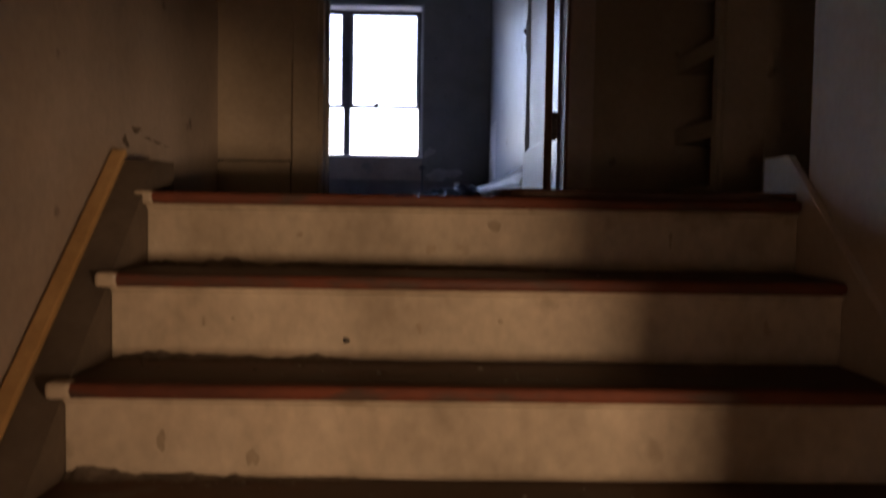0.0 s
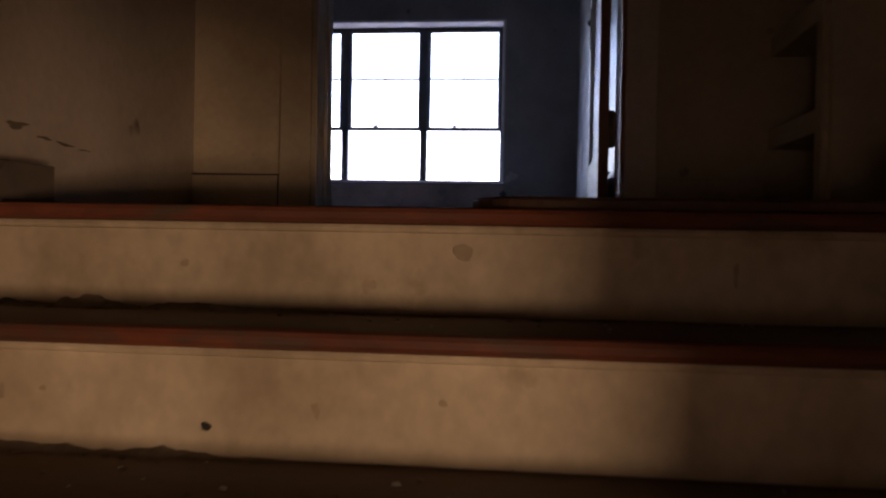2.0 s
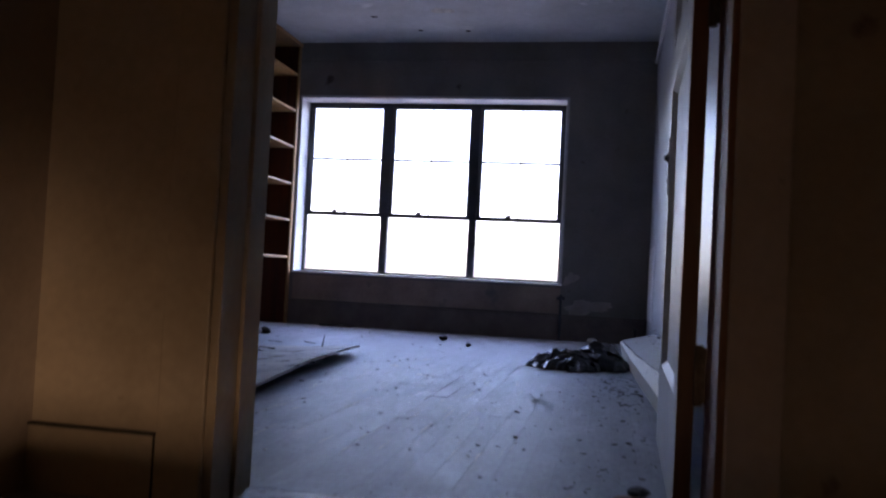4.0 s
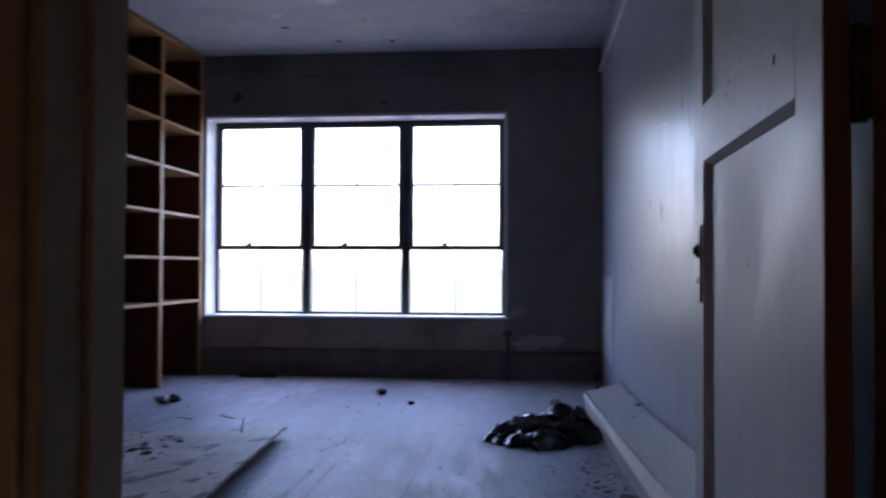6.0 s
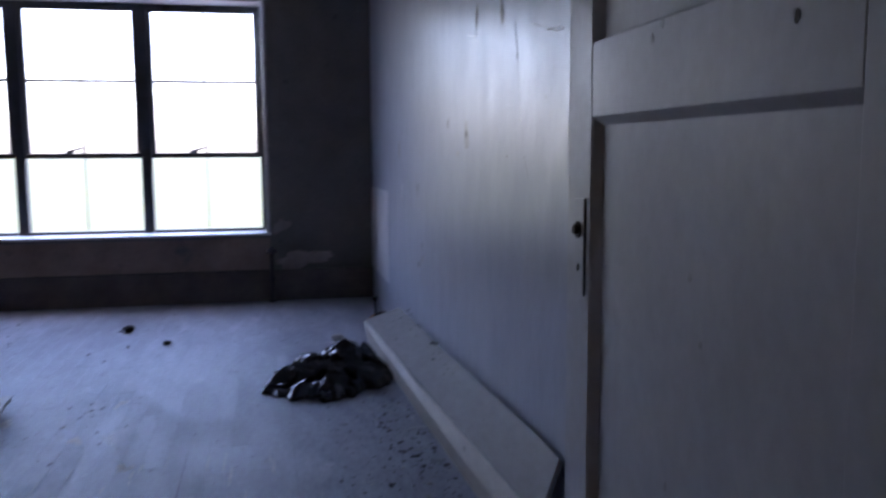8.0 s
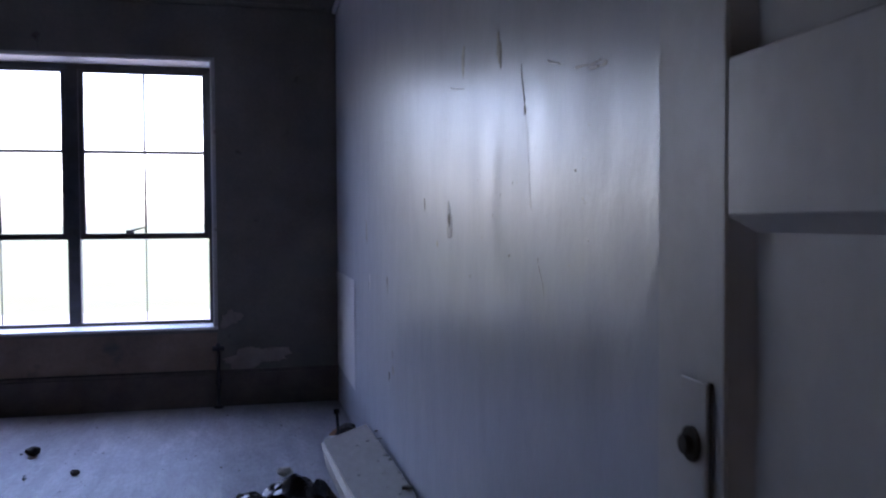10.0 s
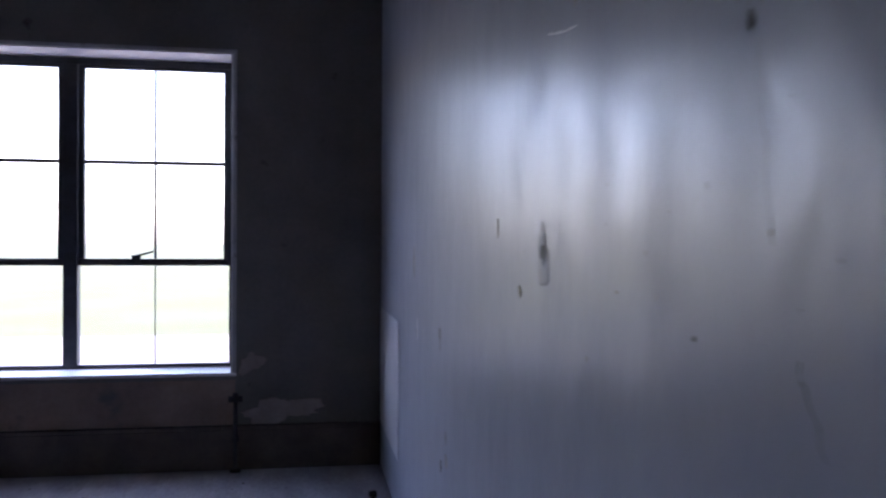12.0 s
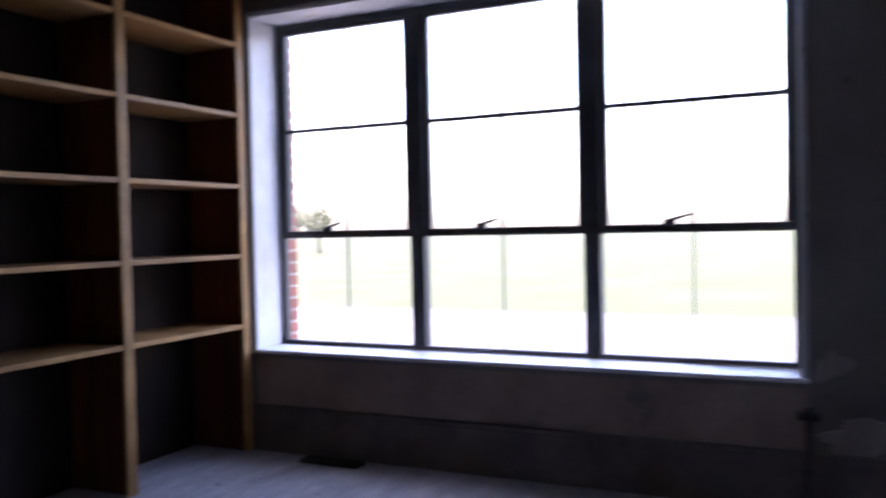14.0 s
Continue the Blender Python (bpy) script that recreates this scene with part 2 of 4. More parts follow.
M_BARK = paint("bark", (0.12, 0.09, 0.06), (0.07, 0.05, 0.035), 6, 0.9, 0.4, 30)
M_GLASS = pane_glass()


# ---- mesh helpers ----
def box(bm, x0, x1, y0, y1, z0, z1, m=None):
    vs = bmesh.ops.create_cube(bm, size=1.0)["verts"]
    for v in vs:
        v.co = Vector(((x0 + x1) / 2 + v.co.x * (x1 - x0), (y0 + y1) / 2 + v.co.y * (y1 - y0), (z0 + z1) / 2 + v.co.z * (z1 - z0)))
        if m is not None:
            v.co = m @ v.co
    return vs


def bevelled(bm, width, segments=2):
    bmesh.ops.bevel(bm, geom=list(bm.edges), offset=width, segments=segments, affect="EDGES", profile=0.5)
    return bm


def bar(x0, x1, y0, y1, z0, z1, bevel=0.004, m=None):
    bm = bmesh.new()
    box(bm, x0, x1, y0, y1, z0, z1, m)
    if bevel:
        bevelled(bm, bevel)
    return bm


def mesh_of(bm, name, material, smooth=False):
    me = bpy.data.meshes.new(name)
    bmesh.ops.recalc_face_normals(bm, faces=bm.faces)
    bm.to_mesh(me)
    bm.free()
    me.materials.append(material)
    if smooth:
        for f in me.polygons:
            f.use_smooth = True
    return me


def part(name, bm, material, parent, label="", smooth=False):
    ob = new(name, mesh_of(bm, name, material, smooth))
    if parent is not None:
        ob.parent = parent
        ob.matrix_parent_inverse = Matrix.Translation(-parent.location) if parent.type == "EMPTY" else Matrix()
    if label:
        tagged(ob, label)
    return ob


def thing(name, at, label, category, group="", kind=""):
    e = new(name)
    e.location = at
    e.empty_display_size = 0.1
    return tagged(e, label, category, group, kind)


def single(name, bm, material, label, category, group="", kind="", smooth=False):
    return tagged(new(name, mesh_of(bm, name, material, smooth)), label, category, group, kind)


def rod(bm, a, b, r, n=10, r2=None):
    a, b = Vector(a), Vector(b)
    q = (b - a).to_track_quat("Z", "Y").to_matrix().to_4x4()
    bmesh.ops.create_cone(bm, cap_ends=True, segments=n, radius1=r, radius2=r if r2 is None else r2, depth=(b - a).length,
                          matrix=Matrix.Translation((a + b) / 2) @ q)


def blob(centre, u, v, ru, rv, thick, seed, n=22, rough=0.35):
    """An irregular thin flake lying on a surface spanned by u and v."""
    rng = random.Random(seed)
    centre, u, v = Vector(centre), Vector(u), Vector(v)
    w = u.cross(v)
    bm = bmesh.new()
    ring = []
    ph = [rng.uniform(0, 6.28) for _ in range(3)]
    for i in range(n):
        a = 2 * math.pi * i / n
        k = 1 + rough * (0.55 * math.sin(2 * a + ph[0]) + 0.4 * math.sin(3 * a + ph[1]) + 0.3 * math.sin(5 * a + ph[2])) + 0.25 * rng.uniform(-rough, rough)
        ring.append((math.cos(a) * ru * k, math.sin(a) * rv * k))
    lo = [bm.verts.new(centre + u * p + v * q) for p, q in ring]
    hi = [bm.verts.new(centre + u * p * 0.94 + v * q * 0.94 + w * thick) for p, q in ring]
    bm.faces.new(hi)
    for i in range(n):
        bm.faces.new((lo[i], lo[(i + 1) % n], hi[(i + 1) % n], hi[i]))
    return bm


def wall_with_hole(name, x0, x1, y0, y1, z0, z1, hx0, hx1, hz0, hz1, material, label):
    """A wall along x with one opening through it."""
    bm = bmesh.new()
    xs, zs = [x0, hx0, hx1, x1], [z0, hz0, hz1, z1]
    def quad(*pts):
        bm.faces.new([bm.verts.new(p) for p in pts])
    for i in range(3):
        for k in range(3):
            if (i, k) == (1, 1) or zs[k + 1] - zs[k] < 1e-6:
                continue
            for y in (y0, y1):
                quad((xs[i], y, zs[k]), (xs[i + 1], y, zs[k]), (xs[i + 1], y, zs[k + 1]), (xs[i], y, zs[k + 1]))
    quad((hx0, y0, hz0), (hx0, y1, hz0), (hx0, y1, hz1), (hx0, y0, hz1))
    quad((hx1, y0, hz0), (hx1, y1, hz0), (hx1, y1, hz1), (hx1, y0, hz1))
    quad((hx0, y0, hz1), (hx1, y0, hz1), (hx1, y1, hz1), (hx0, y1, hz1))
    if hz0 > z0:
        quad((hx0, y0, hz0), (hx1, y0, hz0), (hx1, y1, hz0), (hx0, y1, hz0))
    for x in (x0, x1):
        quad((x, y0, z0), (x, y1, z0), (x, y1, z1), (x, y0, z1))
    for z in (z0, z1):
        quad((x0, y0, z), (x1, y0, z), (x1, y1, z), (x0, y1, z))
    bmesh.ops.remove_doubles(bm, verts=bm.verts, dist=1e-5)
    return single(name, bm, material, label, "wall", kind="structure")


# ---- plan ----
CEIL = 2.92
ROOM_L, ROOM_R = -0.40, 3.59            # side walls of the room
DOOR_N, DOOR_S = -6.20, -6.42           # door wall, room and hall faces
DX0, DX1, DOOR_H = 2.317, 3.460, 2.12    # doorway
WX0, WX1, WZ0, WZ1 = 0.0, 2.75, 0.542, 2.352  # window opening
FRAME_Y = 0.25
HALL_L, HALL_R = 1.86, 3.95              # stair side walls
NOSE_Y, RISE, RUN = -7.885, 0.214, 0.287
STEPS = 7


def step_z(k):
    """Height of the k-th nosing under the landing; the lower risers are a little taller."""
    return -(RISE * k + 0.009 * max(0, k - 1))



# ---- room shell ----
wall_north = wall_with_hole("wall_north", ROOM_L - 0.2, ROOM_R + 0.2, 0.0, 0.30, -0.05, CEIL, WX0, WX1, WZ0, WZ1, M_WALL,
                            "dark grey painted wall under and around the big window")
wall_with_hole("wall_south", ROOM_L - 0.2, 4.9, DOOR_S, DOOR_N, -0.05, CEIL, DX0, DX1, -0.05, DOOR_H, M_HALL,
                           "cream painted wall round the open doorway")
wall_east = single("wall_east", bar(ROOM_R, ROOM_R + 0.2, DOOR_N, 0.0, -0.05, CEIL, 0), M_GLOSS,
                   "blue-grey gloss painted wall, scuffed and stained", "wall", kind="structure")
single("wall_west", bar(ROOM_L - 0.2, ROOM_L, DOOR_N, 0.0, -0.05, CEIL, 0), M_WALL, "grey painted wall behind the shelves", "wall", kind="structure")
single("ceiling", bar(ROOM_L - 0.2, 4.9, -7.6, 0.30, CEIL, CEIL + 0.15, 0), M_CEIL, "pale grey painted ceiling with flaking spots", "ceiling", kind="structure")

# ---- hall and stair shell ----
wall_stair_w = single("wall_stair_west", bar(HALL_L - 0.2, HALL_L, -13.9, DOOR_S, -1.75, CEIL, 0), M_HALL_DARK,
                      "dull grey-brown painted wall beside the stairs", "wall", kind="structure")
wall_stair_e = single("wall_stair_east", bar(HALL_R, HALL_R + 0.2, -9.50, -7.86, -1.75, CEIL, 0), M_HALL_GREY,
       "dull painted wall beside the stairs", "wall", kind="structure")
single("wall_landing_east", bar(4.7, 4.9, -7.86, DOOR_S, -0.05, CEIL, 0), M_HALL_GREY, "dark painted end wall of the landing", "wall", kind="structure")
single("wall_landing_return", bar(4.151, 4.9, -7.98, -7.86, -0.05, CEIL, 0), M_HALL_GREY, "dark painted wall closing the landing", "wall", kind="structure")
single("wall_landing_pier", bar(4.151, 4.7, -7.02, DOOR_S, -0.05, CEIL, 0), M_HALL, "cream painted pier beside the shelves", "wall", kind="structure")
# next two: unseen walls, added only to block and trim the warm light
single("wall_stair_south", bar(3.22, HALL_R, -11.2, -11.05, -1.75, CEIL, 0), M_HALL_GREY, "unseen wall added to block light behind the foot of the stairs", "wall", kind="structure")
single("wall_lobby_header", bar(HALL_R, HALL_R + 0.2, -11.2, -9.50, -0.08, CEIL, 0), M_HALL_GREY, "unseen wall added over the side opening to cut its light", "wall", kind="structure")
single("wall_lower_east", bar(HALL_R, HALL_R + 0.2, -13.9, -11.2, -1.75, CEIL, 0), M_HALL_GREY, "dull painted wall of the lower hall", "wall", kind="structure")
single("wall_lobby_north", bar(HALL_R + 0.2, 7.0, -9.50, -9.34, -1.75, 1.0, 0), M_HALL_GREY, "plain wall closing the lower lobby", "wall", kind="structure")
single("wall_lobby_east", bar(6.8, 7.0, -14.1, -9.50, -1.75, 1.0, 0), M_HALL_GREY, "plain end wall of the lower lobby", "wall", kind="structure")
single("wall_lobby_south", bar(HALL_R + 0.2, 6.8, -14.1, -13.9, -1.75, 1.0, 0), M_HALL_GREY, "plain back wall of the lower lobby", "wall", kind="structure")
single("ceiling_lobby", bar(HALL_R + 0.2, 7.0, -14.1, -9.34, 1.0, 1.12, 0), M_CEIL, "plain ceiling of the lower lobby", "ceiling", kind="structure")
single("floor_lobby", bar(HALL_R + 0.2, 6.8, -13.9, -9.50, -1.75, step_z(STEPS), 0), M_TREAD, "dark wooden floor of the lower lobby", "floor", kind="structure")
single("wall_back", bar(HALL_L - 0.2, HALL_R + 0.2, -14.1, -13.9, -1.75, CEIL, 0), M_HALL, "cream wall at the back of the lower hall", "wall", kind="structure")
single("ceiling_stair", bar(HALL_L - 0.2, 4.9, -14.1, -7.6, CEIL, CEIL + 0.15, 0), M_CEIL, "grey painted ceiling over the stairs", "ceiling", kind="structure")
single("floor_lower", bar(HALL_L - 0.2, HALL_R + 0.2, -14.1, NOSE_Y - RUN * (STEPS - 1) + 0.02, -1.75, step_z(STEPS), 0), M_TREAD, "dark wooden lower hall floor", "floor", kind="structure")

single("wall_under_landing", bar(HALL_L, HALL_R, NOSE_Y + 0.10, NOSE_Y + 0.20, -1.75, -0.081, 0), M_HALL_GREY, "plain wall under the landing", "wall", kind="structure")
# unseen header, added so the low light fades out up the walls
single("wall_stair_header", bar(HALL_L, 3.22, -11.2, -11.05, -0.06, CEIL, 0), M_HALL_GREY, "unseen wall added to keep light off the upper walls", "wall", kind="structure")

# ---- stairs ----
stairs = thing("staircase", (2.9, NOSE_Y, -1.6), "wooden stairs with cream risers and worn red-brown treads", "stairs", kind="structure")
SX0, SX1 = 2.005, 3.925
for k in range(STEPS):
    yf, z = NOSE_Y - RUN * k, step_z(k)
    # riser under nosing k
    bm = bar(SX0, SX1, yf + 0.035, yf + 0.058, step_z(k + 1), z - 0.0345, 0.002)
    part("riser", bm, M_RISER, stairs)
    bm = bmesh.new()
    rod(bm, (SX0, yf + 0.034, z - 0.042), (SX1, yf + 0.034, z - 0.042), 0.009, 8)
    part("cove_strip", bm, M_RISER, stairs)
    bm = bar(SX0 - 0.03, SX1, yf, yf + 0.05, z - 0.034, z, 0.011)
    part("nosing", bm, M_NOSE, stairs, "worn red painted nosing")
    part("nosing_end", bar(SX0 - 0.032, SX0 + 0.028, yf - 0.0025, yf + 0.048, z - 0.0365, z + 0.0025, 0.011), M_RISER, stairs, "cream painted end of the nosing")
    if k:
        part("tread", bar(SX0 - 0.02, SX1, yf + 0.048, yf + RUN + 0.07, z - 0.034, z - 0.001, 0.002), M_TREAD, stairs, "dark dusty tread")
# sloped skirts on both side walls
for name, x0, x1, lift in (("skirt_west", HALL_L + 0.002, 2.003, 0.06), ("skirt_east", 3.927, HALL_R - 0.002, 0.13)):
    bm = bmesh.new()
    top, fall = (0.095, 0.845 * 2.02 - 0.08) if x0 < 3 else (0.14, RISE / RUN * 2.02 - lift)
    pts = [(NOSE_Y + 0.30, top), (NOSE_Y + 0.12, top), (NOSE_Y - 1.9, -fall), (NOSE_Y - 1.9, -1.74), (NOSE_Y + 0.30, -0.1)]
    a = [bm.verts.new((x0, y, z)) for y, z in pts]
    b = [bm.verts.new((x1, y, z)) for y, z in pts]
    bm.faces.new(a)
    bm.faces.new(b)
    for i in range(5):
        bm.faces.new((a[i], a[(i + 1) % 5], b[(i + 1) % 5], b[i]))
    part(name, bm, M_SKIRT if x0 < 3 else M_HALL_GREY, stairs)
bm = bmesh.new()
m = pose(1.890, NOSE_Y + 0.12, 0.107) @ Matrix.Rotation(math.atan(0.845), 4, "X")
box(bm, -0.022, 0.022, -2.15, 0.02, -0.012, 0.012, m)
bevelled(bm, 0.006)
part("skirt_cap", bm, M_CAP, stairs, "varnished wooden cap along the skirt")
# scuffs on the risers
for i, (x, k, z, r) in enumerate(((3.023, 0, -0.087, 0.019), (2.615, 1, -0.385, 0.009), (2.66, 3, -0.80, 0.014), (2.45, 0, -0.12, 0.009), (3.02, 1, -0.33, 0.007), (2.32, 1, -0.33, 0.006))):
    part("scuff", blob((x, NOSE_Y - RUN * k + 0.0345, z), (1, 0, 0), (0, 0, 1), r, r * 0.9, 0.001, 40 + i, 20, 0.16), M_DARK if i in (1, 2) else M_SCUFF, stairs)

# grey smears on the risers
rng = random.Random(63)
for i in range(14):
    k = i % 5
    x, z = rng.uniform(2.1, 3.75), step_z(k + 1) + rng.uniform(0.03, 0.12)
    part("scuff", blob((x, NOSE_Y - RUN * k + 0.0347, z), (1, 0, 0), (0, 0, 1), rng.uniform(0.004, 0.013), rng.uniform(0.008, 0.026), 0.0006, 700 + i, 18, 0.45), M_SCUFF, stairs)

# ---- landing ----
landing = thing("floor_landing", (3.0, -7.1, 0), "dusty worn wooden landing floor", "floor", kind="structure")
part("subfloor", bar(HALL_L, 4.7, NOSE_Y + 0.055, DOOR_N + 0.0, -0.08, -0.014, 0), M_SUB, landing)

# ---- doorway lining ----
lining = thing("door_frame", (DX0, DOOR_S, 0), "brown and cream painted wooden door lining", "door frame", kind="structure")
part("jamb", bar(DX0 - 0.001, DX0 + 0.024, DOOR_S - 0.004, DOOR_N + 0.004, -0.012, DOOR_H - 0.03, 0.003), M_HALL, lining)
part("jamb", bar(DX1 - 0.003, DX1 + 0.022, DOOR_S - 0.004, DOOR_N + 0.004, -0.012, DOOR_H - 0.03, 0.003), M_BROWN, lining, "dark brown hinge jamb")
part("head", bar(DX0 - 0.001, DX1 + 0.022, DOOR_S - 0.004, DOOR_N + 0.004, DOOR_H - 0.03, DOOR_H + 0.001, 0.003), M_HALL, lining)
part("stop", bar(DX0 + 0.024, DX0 + 0.036, DOOR_N - 0.12, DOOR_N - 0.06, -0.012, DOOR_H - 0.03, 0.003), M_HALL, lining)
for x0, x1, mt in ((DX0 - 0.115, DX0 + 0.004, M_HALL), (DX1 + 0.012, DX1 + 0.125, M_HALL_GREY)):
    part("casing", bar(x0, x1, DOOR_S - 0.022, DOOR_S - 0.0045, -0.012, DOOR_H + 0.11, 0.005), mt, lining)
    part("casing", bar(x0, x1, DOOR_N + 0.0045, DOOR_N + 0.022, -0.012, DOOR_H + 0.11, 0.005), M_HALL, lining)
part("casing", bar(DX0 - 0.115, DX1 + 0.125, DOOR_S - 0.024, DOOR_S - 0.0045, DOOR_H + 0.111, DOOR_H + 0.22, 0.005), M_HALL, lining)
single("baseboard_hall", bar(HALL_L, DX0 - 0.116, DOOR_S - 0.016, DOOR_S - 0.001, -0.012, 0.158, 0.004), M_HALL, "cream painted baseboard beside the doorway", "baseboard", kind="structure")
single("baseboard_hall_east", bar(DX1 + 0.127, 3.96, DOOR_S - 0.016, DOOR_S - 0.001, -0.012, 0.158, 0.004), M_HALL, "cream painted baseboard beyond the door", "baseboard", kind="structure")

single("baseboard_gap", bar(HALL_L + 0.001, DX0 - 0.117, DOOR_S - 0.0185, DOOR_S - 0.001, 0.1585, 0.163, 0), M_DARK, "dark open joint over the baseboard", "trim", kind="structure")
single("baseboard_gap_side", bar(DX0 - 0.1225, DX0 - 0.1185, DOOR_S - 0.0185, DOOR_S - 0.001, 0.0, 0.158, 0), M_DARK, "dark open joint beside the casing", "trim", kind="structure")
for i, (y, z, ry, rz) in enumerate(((-7.52, 0.205, 0.045, 0.014), (-7.40, 0.185, 0.035, 0.006), (-7.30, 0.178, 0.03, 0.008), (-7.20, 0.172, 0.02, 0.004), (-7.62, 0.16, 0.02, 0.03))):
    part("wall_mark", blob((HALL_L + 0.0003, y, z), (0, 1, 0), (0, 0, 1), ry * 1.15, rz * 0.55, 0.0015, 500 + i, 26, 0.6), M_SKIRT, wall_stair_w)
for i, (y, z, ry, rz) in enumerate(((-8.9, 0.25, 0.02, 0.012), (-9.15, 0.1, 0.03, 0.01), (-8.6, 0.35, 0.012, 0.02))):
    part("wall_mark", blob((HALL_R - 0.0003, y, z), (0, -1, 0), (0, 0, 1), ry, rz, 0.002, 520 + i, 18, 0.35), M_SKIRT, wall_stair_e)

# ---- the open door ----
def door_leaf():
    hx, hy, w, th, h0, h1 = 3.396, -6.175, 1.10, 0.040, 0.012, 2.10
    e = thing("door_1", (hx, hy, h0), "pale painted panel door standing wide open into the room", "door", kind="structure")
    e.rotation_euler = (0, 0, radians(-1.2))
    y0, y1 = hy, hy + w
    st = 0.14
    part("stile", bar(hx, hx + th, y0, y0 + st, h0, h1, 0.003), M_DOOR, e)
    part("stile", bar(hx, hx + th, y1 - st, y1, h0, h1, 0.003), M_DOOR, e)
    for z0, z1 in ((h0, 0.30), (1.26, 1.41), (1.96, h1)):
        part("rail", bar(hx + 0.0005, hx + th - 0.0005, y0 + st + 0.0005, y1 - st - 0.0005, z0, z1, 0.003), M_DOOR, e)
    for z0, z1 in ((0.30, 1.26), (1.41, 1.96)):
        part("panel", bar(hx + 0.019, hx + th - 0.004, y0 + st - 0.006, y1 - st + 0.006, z0 - 0.006, z1 + 0.006, 0.001), M_DOOR, e)
        # slanted moulding round the sunk panel
        bm = bmesh.new()
        a = [(y0 + st, z0), (y1 - st, z0), (y1 - st, z1), (y0 + st, z1)]
        foot = 0.0 if z0 > 1 else 0.015
        c = [(y0 + st + 0.022, z0 + foot), (y1 - st - 0.022, z0 + foot), (y1 - st - 0.022, z1 - 0.015), (y0 + st + 0.022, z1 - 0.015)]
        va = [bm.verts.new((hx + 0.003, *q)) for q in a]
        vc = [bm.verts.new((hx + 0.0188, *q)) for q in c]
        for i in range(4):
            bm.faces.new((va[i], va[(i + 1) % 4], vc[(i + 1) % 4], vc[i]))
        part("moulding", bm, M_DOOR, e)
    part("hinge_edge", bar(hx + 0.001, hx + th - 0.001, y0 - 0.004, y0 - 0.0005, h0, h1, 0.001), M_BROWN, e, "bare brown hinge edge")
    part("lock_plate", bar(hx - 0.005, hx - 0.0005, y1 - 0.114, y1 - 0.062, 0.895, 1.095, 0.0015), M_DOOR, e, "painted-over metal lock plate")
    # thin dark strip along the hinge side of the lock plate
    part("plate_edge", bar(hx - 0.0035, hx - 0.0005, y1 - 0.121, y1 - 0.1145, 0.893, 1.097, 0.001), M_DARK, e)
    bm = bmesh.new()
    rod(bm, (hx - 0.004, y1 - 0.088, 1.03), (hx - 0.009, y1 - 0.088, 1.03), 0.018, 16)
    rod(bm, (hx - 0.009, y1 - 0.088, 1.03), (hx - 0.017, y1 - 0.088, 1.03), 0.009, 14, 0.010)
    part("knob", bm, M_DARK, e, "dark stub of the door knob")
    bm = bmesh.new()
    rod(bm, (hx - 0.0065, y1 - 0.088, 0.95), (hx - 0.0045, y1 - 0.088, 0.95), 0.008, 10)
    part("keyhole", bm, M_DARK, e)
    for z in (0.30, 1.20, 1.90):
        bm = bmesh.new()
        box(bm, hx + th - 0.002, hx + th + 0.026, y0 - 0.022, y0 - 0.016, z, z + 0.13)
        rod(bm, (hx + th + 0.006, y0 - 0.012, z - 0.006), (hx + th + 0.006, y0 - 0.012, z + 0.136), 0.011, 12)
        part("hinge", bm, M_BRASS, e, "dark metal butt hinge")
    for i, (y, z, r) in enumerate(((-5.911, 1.355, 0.0065), (-5.535, 1.40, 0.006), (-5.62, 0.994, 0.006), (-5.66, 0.894, 0.005), (-5.55, 0.62, 0.006), (-5.50, 1.38, 0.006))):
        part("dent", blob((hx + (0.0188 if z < 1.26 or z > 1.41 else -0.0002), y, z), (0, -1, 0), (0, 0, 1), r, r * 1.3, 0.001, 70 + i, 12, 0.3), M_CHIP if i == 0 else M_CHIP_PALE, e)
    return e


door_leaf()

# ---- landing shelves ----
def landing_shelves():
    e = thing("built_in_shelf", (4.0, -6.9, 0), "built-in painted wooden shelves in the dark landing corner", "shelf", kind="")
    part("end_panel", bar(3.985, 4.15, -7.02, -6.955, -0.01, 2.3, 0.004), M_HALL, e)
    # shade inside the compartments is put into this back's dark colour
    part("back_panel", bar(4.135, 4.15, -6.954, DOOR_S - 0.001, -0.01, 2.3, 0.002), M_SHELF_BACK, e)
    part("stile", bar(3.965, 3.984, -7.0, -6.94, -0.01, 2.3, 0.003), M_HALL, e)
    part("top", bar(3.97, 4.15, -7.02, DOOR_S - 0.001, 2.301, 2.33, 0.003), M_HALL, e)
    for z in (0.0, 0.265, 0.59, 0.93, 1.27, 1.61, 1.95):
        part("shelf", bar(3.97, 4.134, -6.954, DOOR_S - 0.002, z, z + 0.07, 0.004), M_HALL, e)
    return e


landing_shelves()

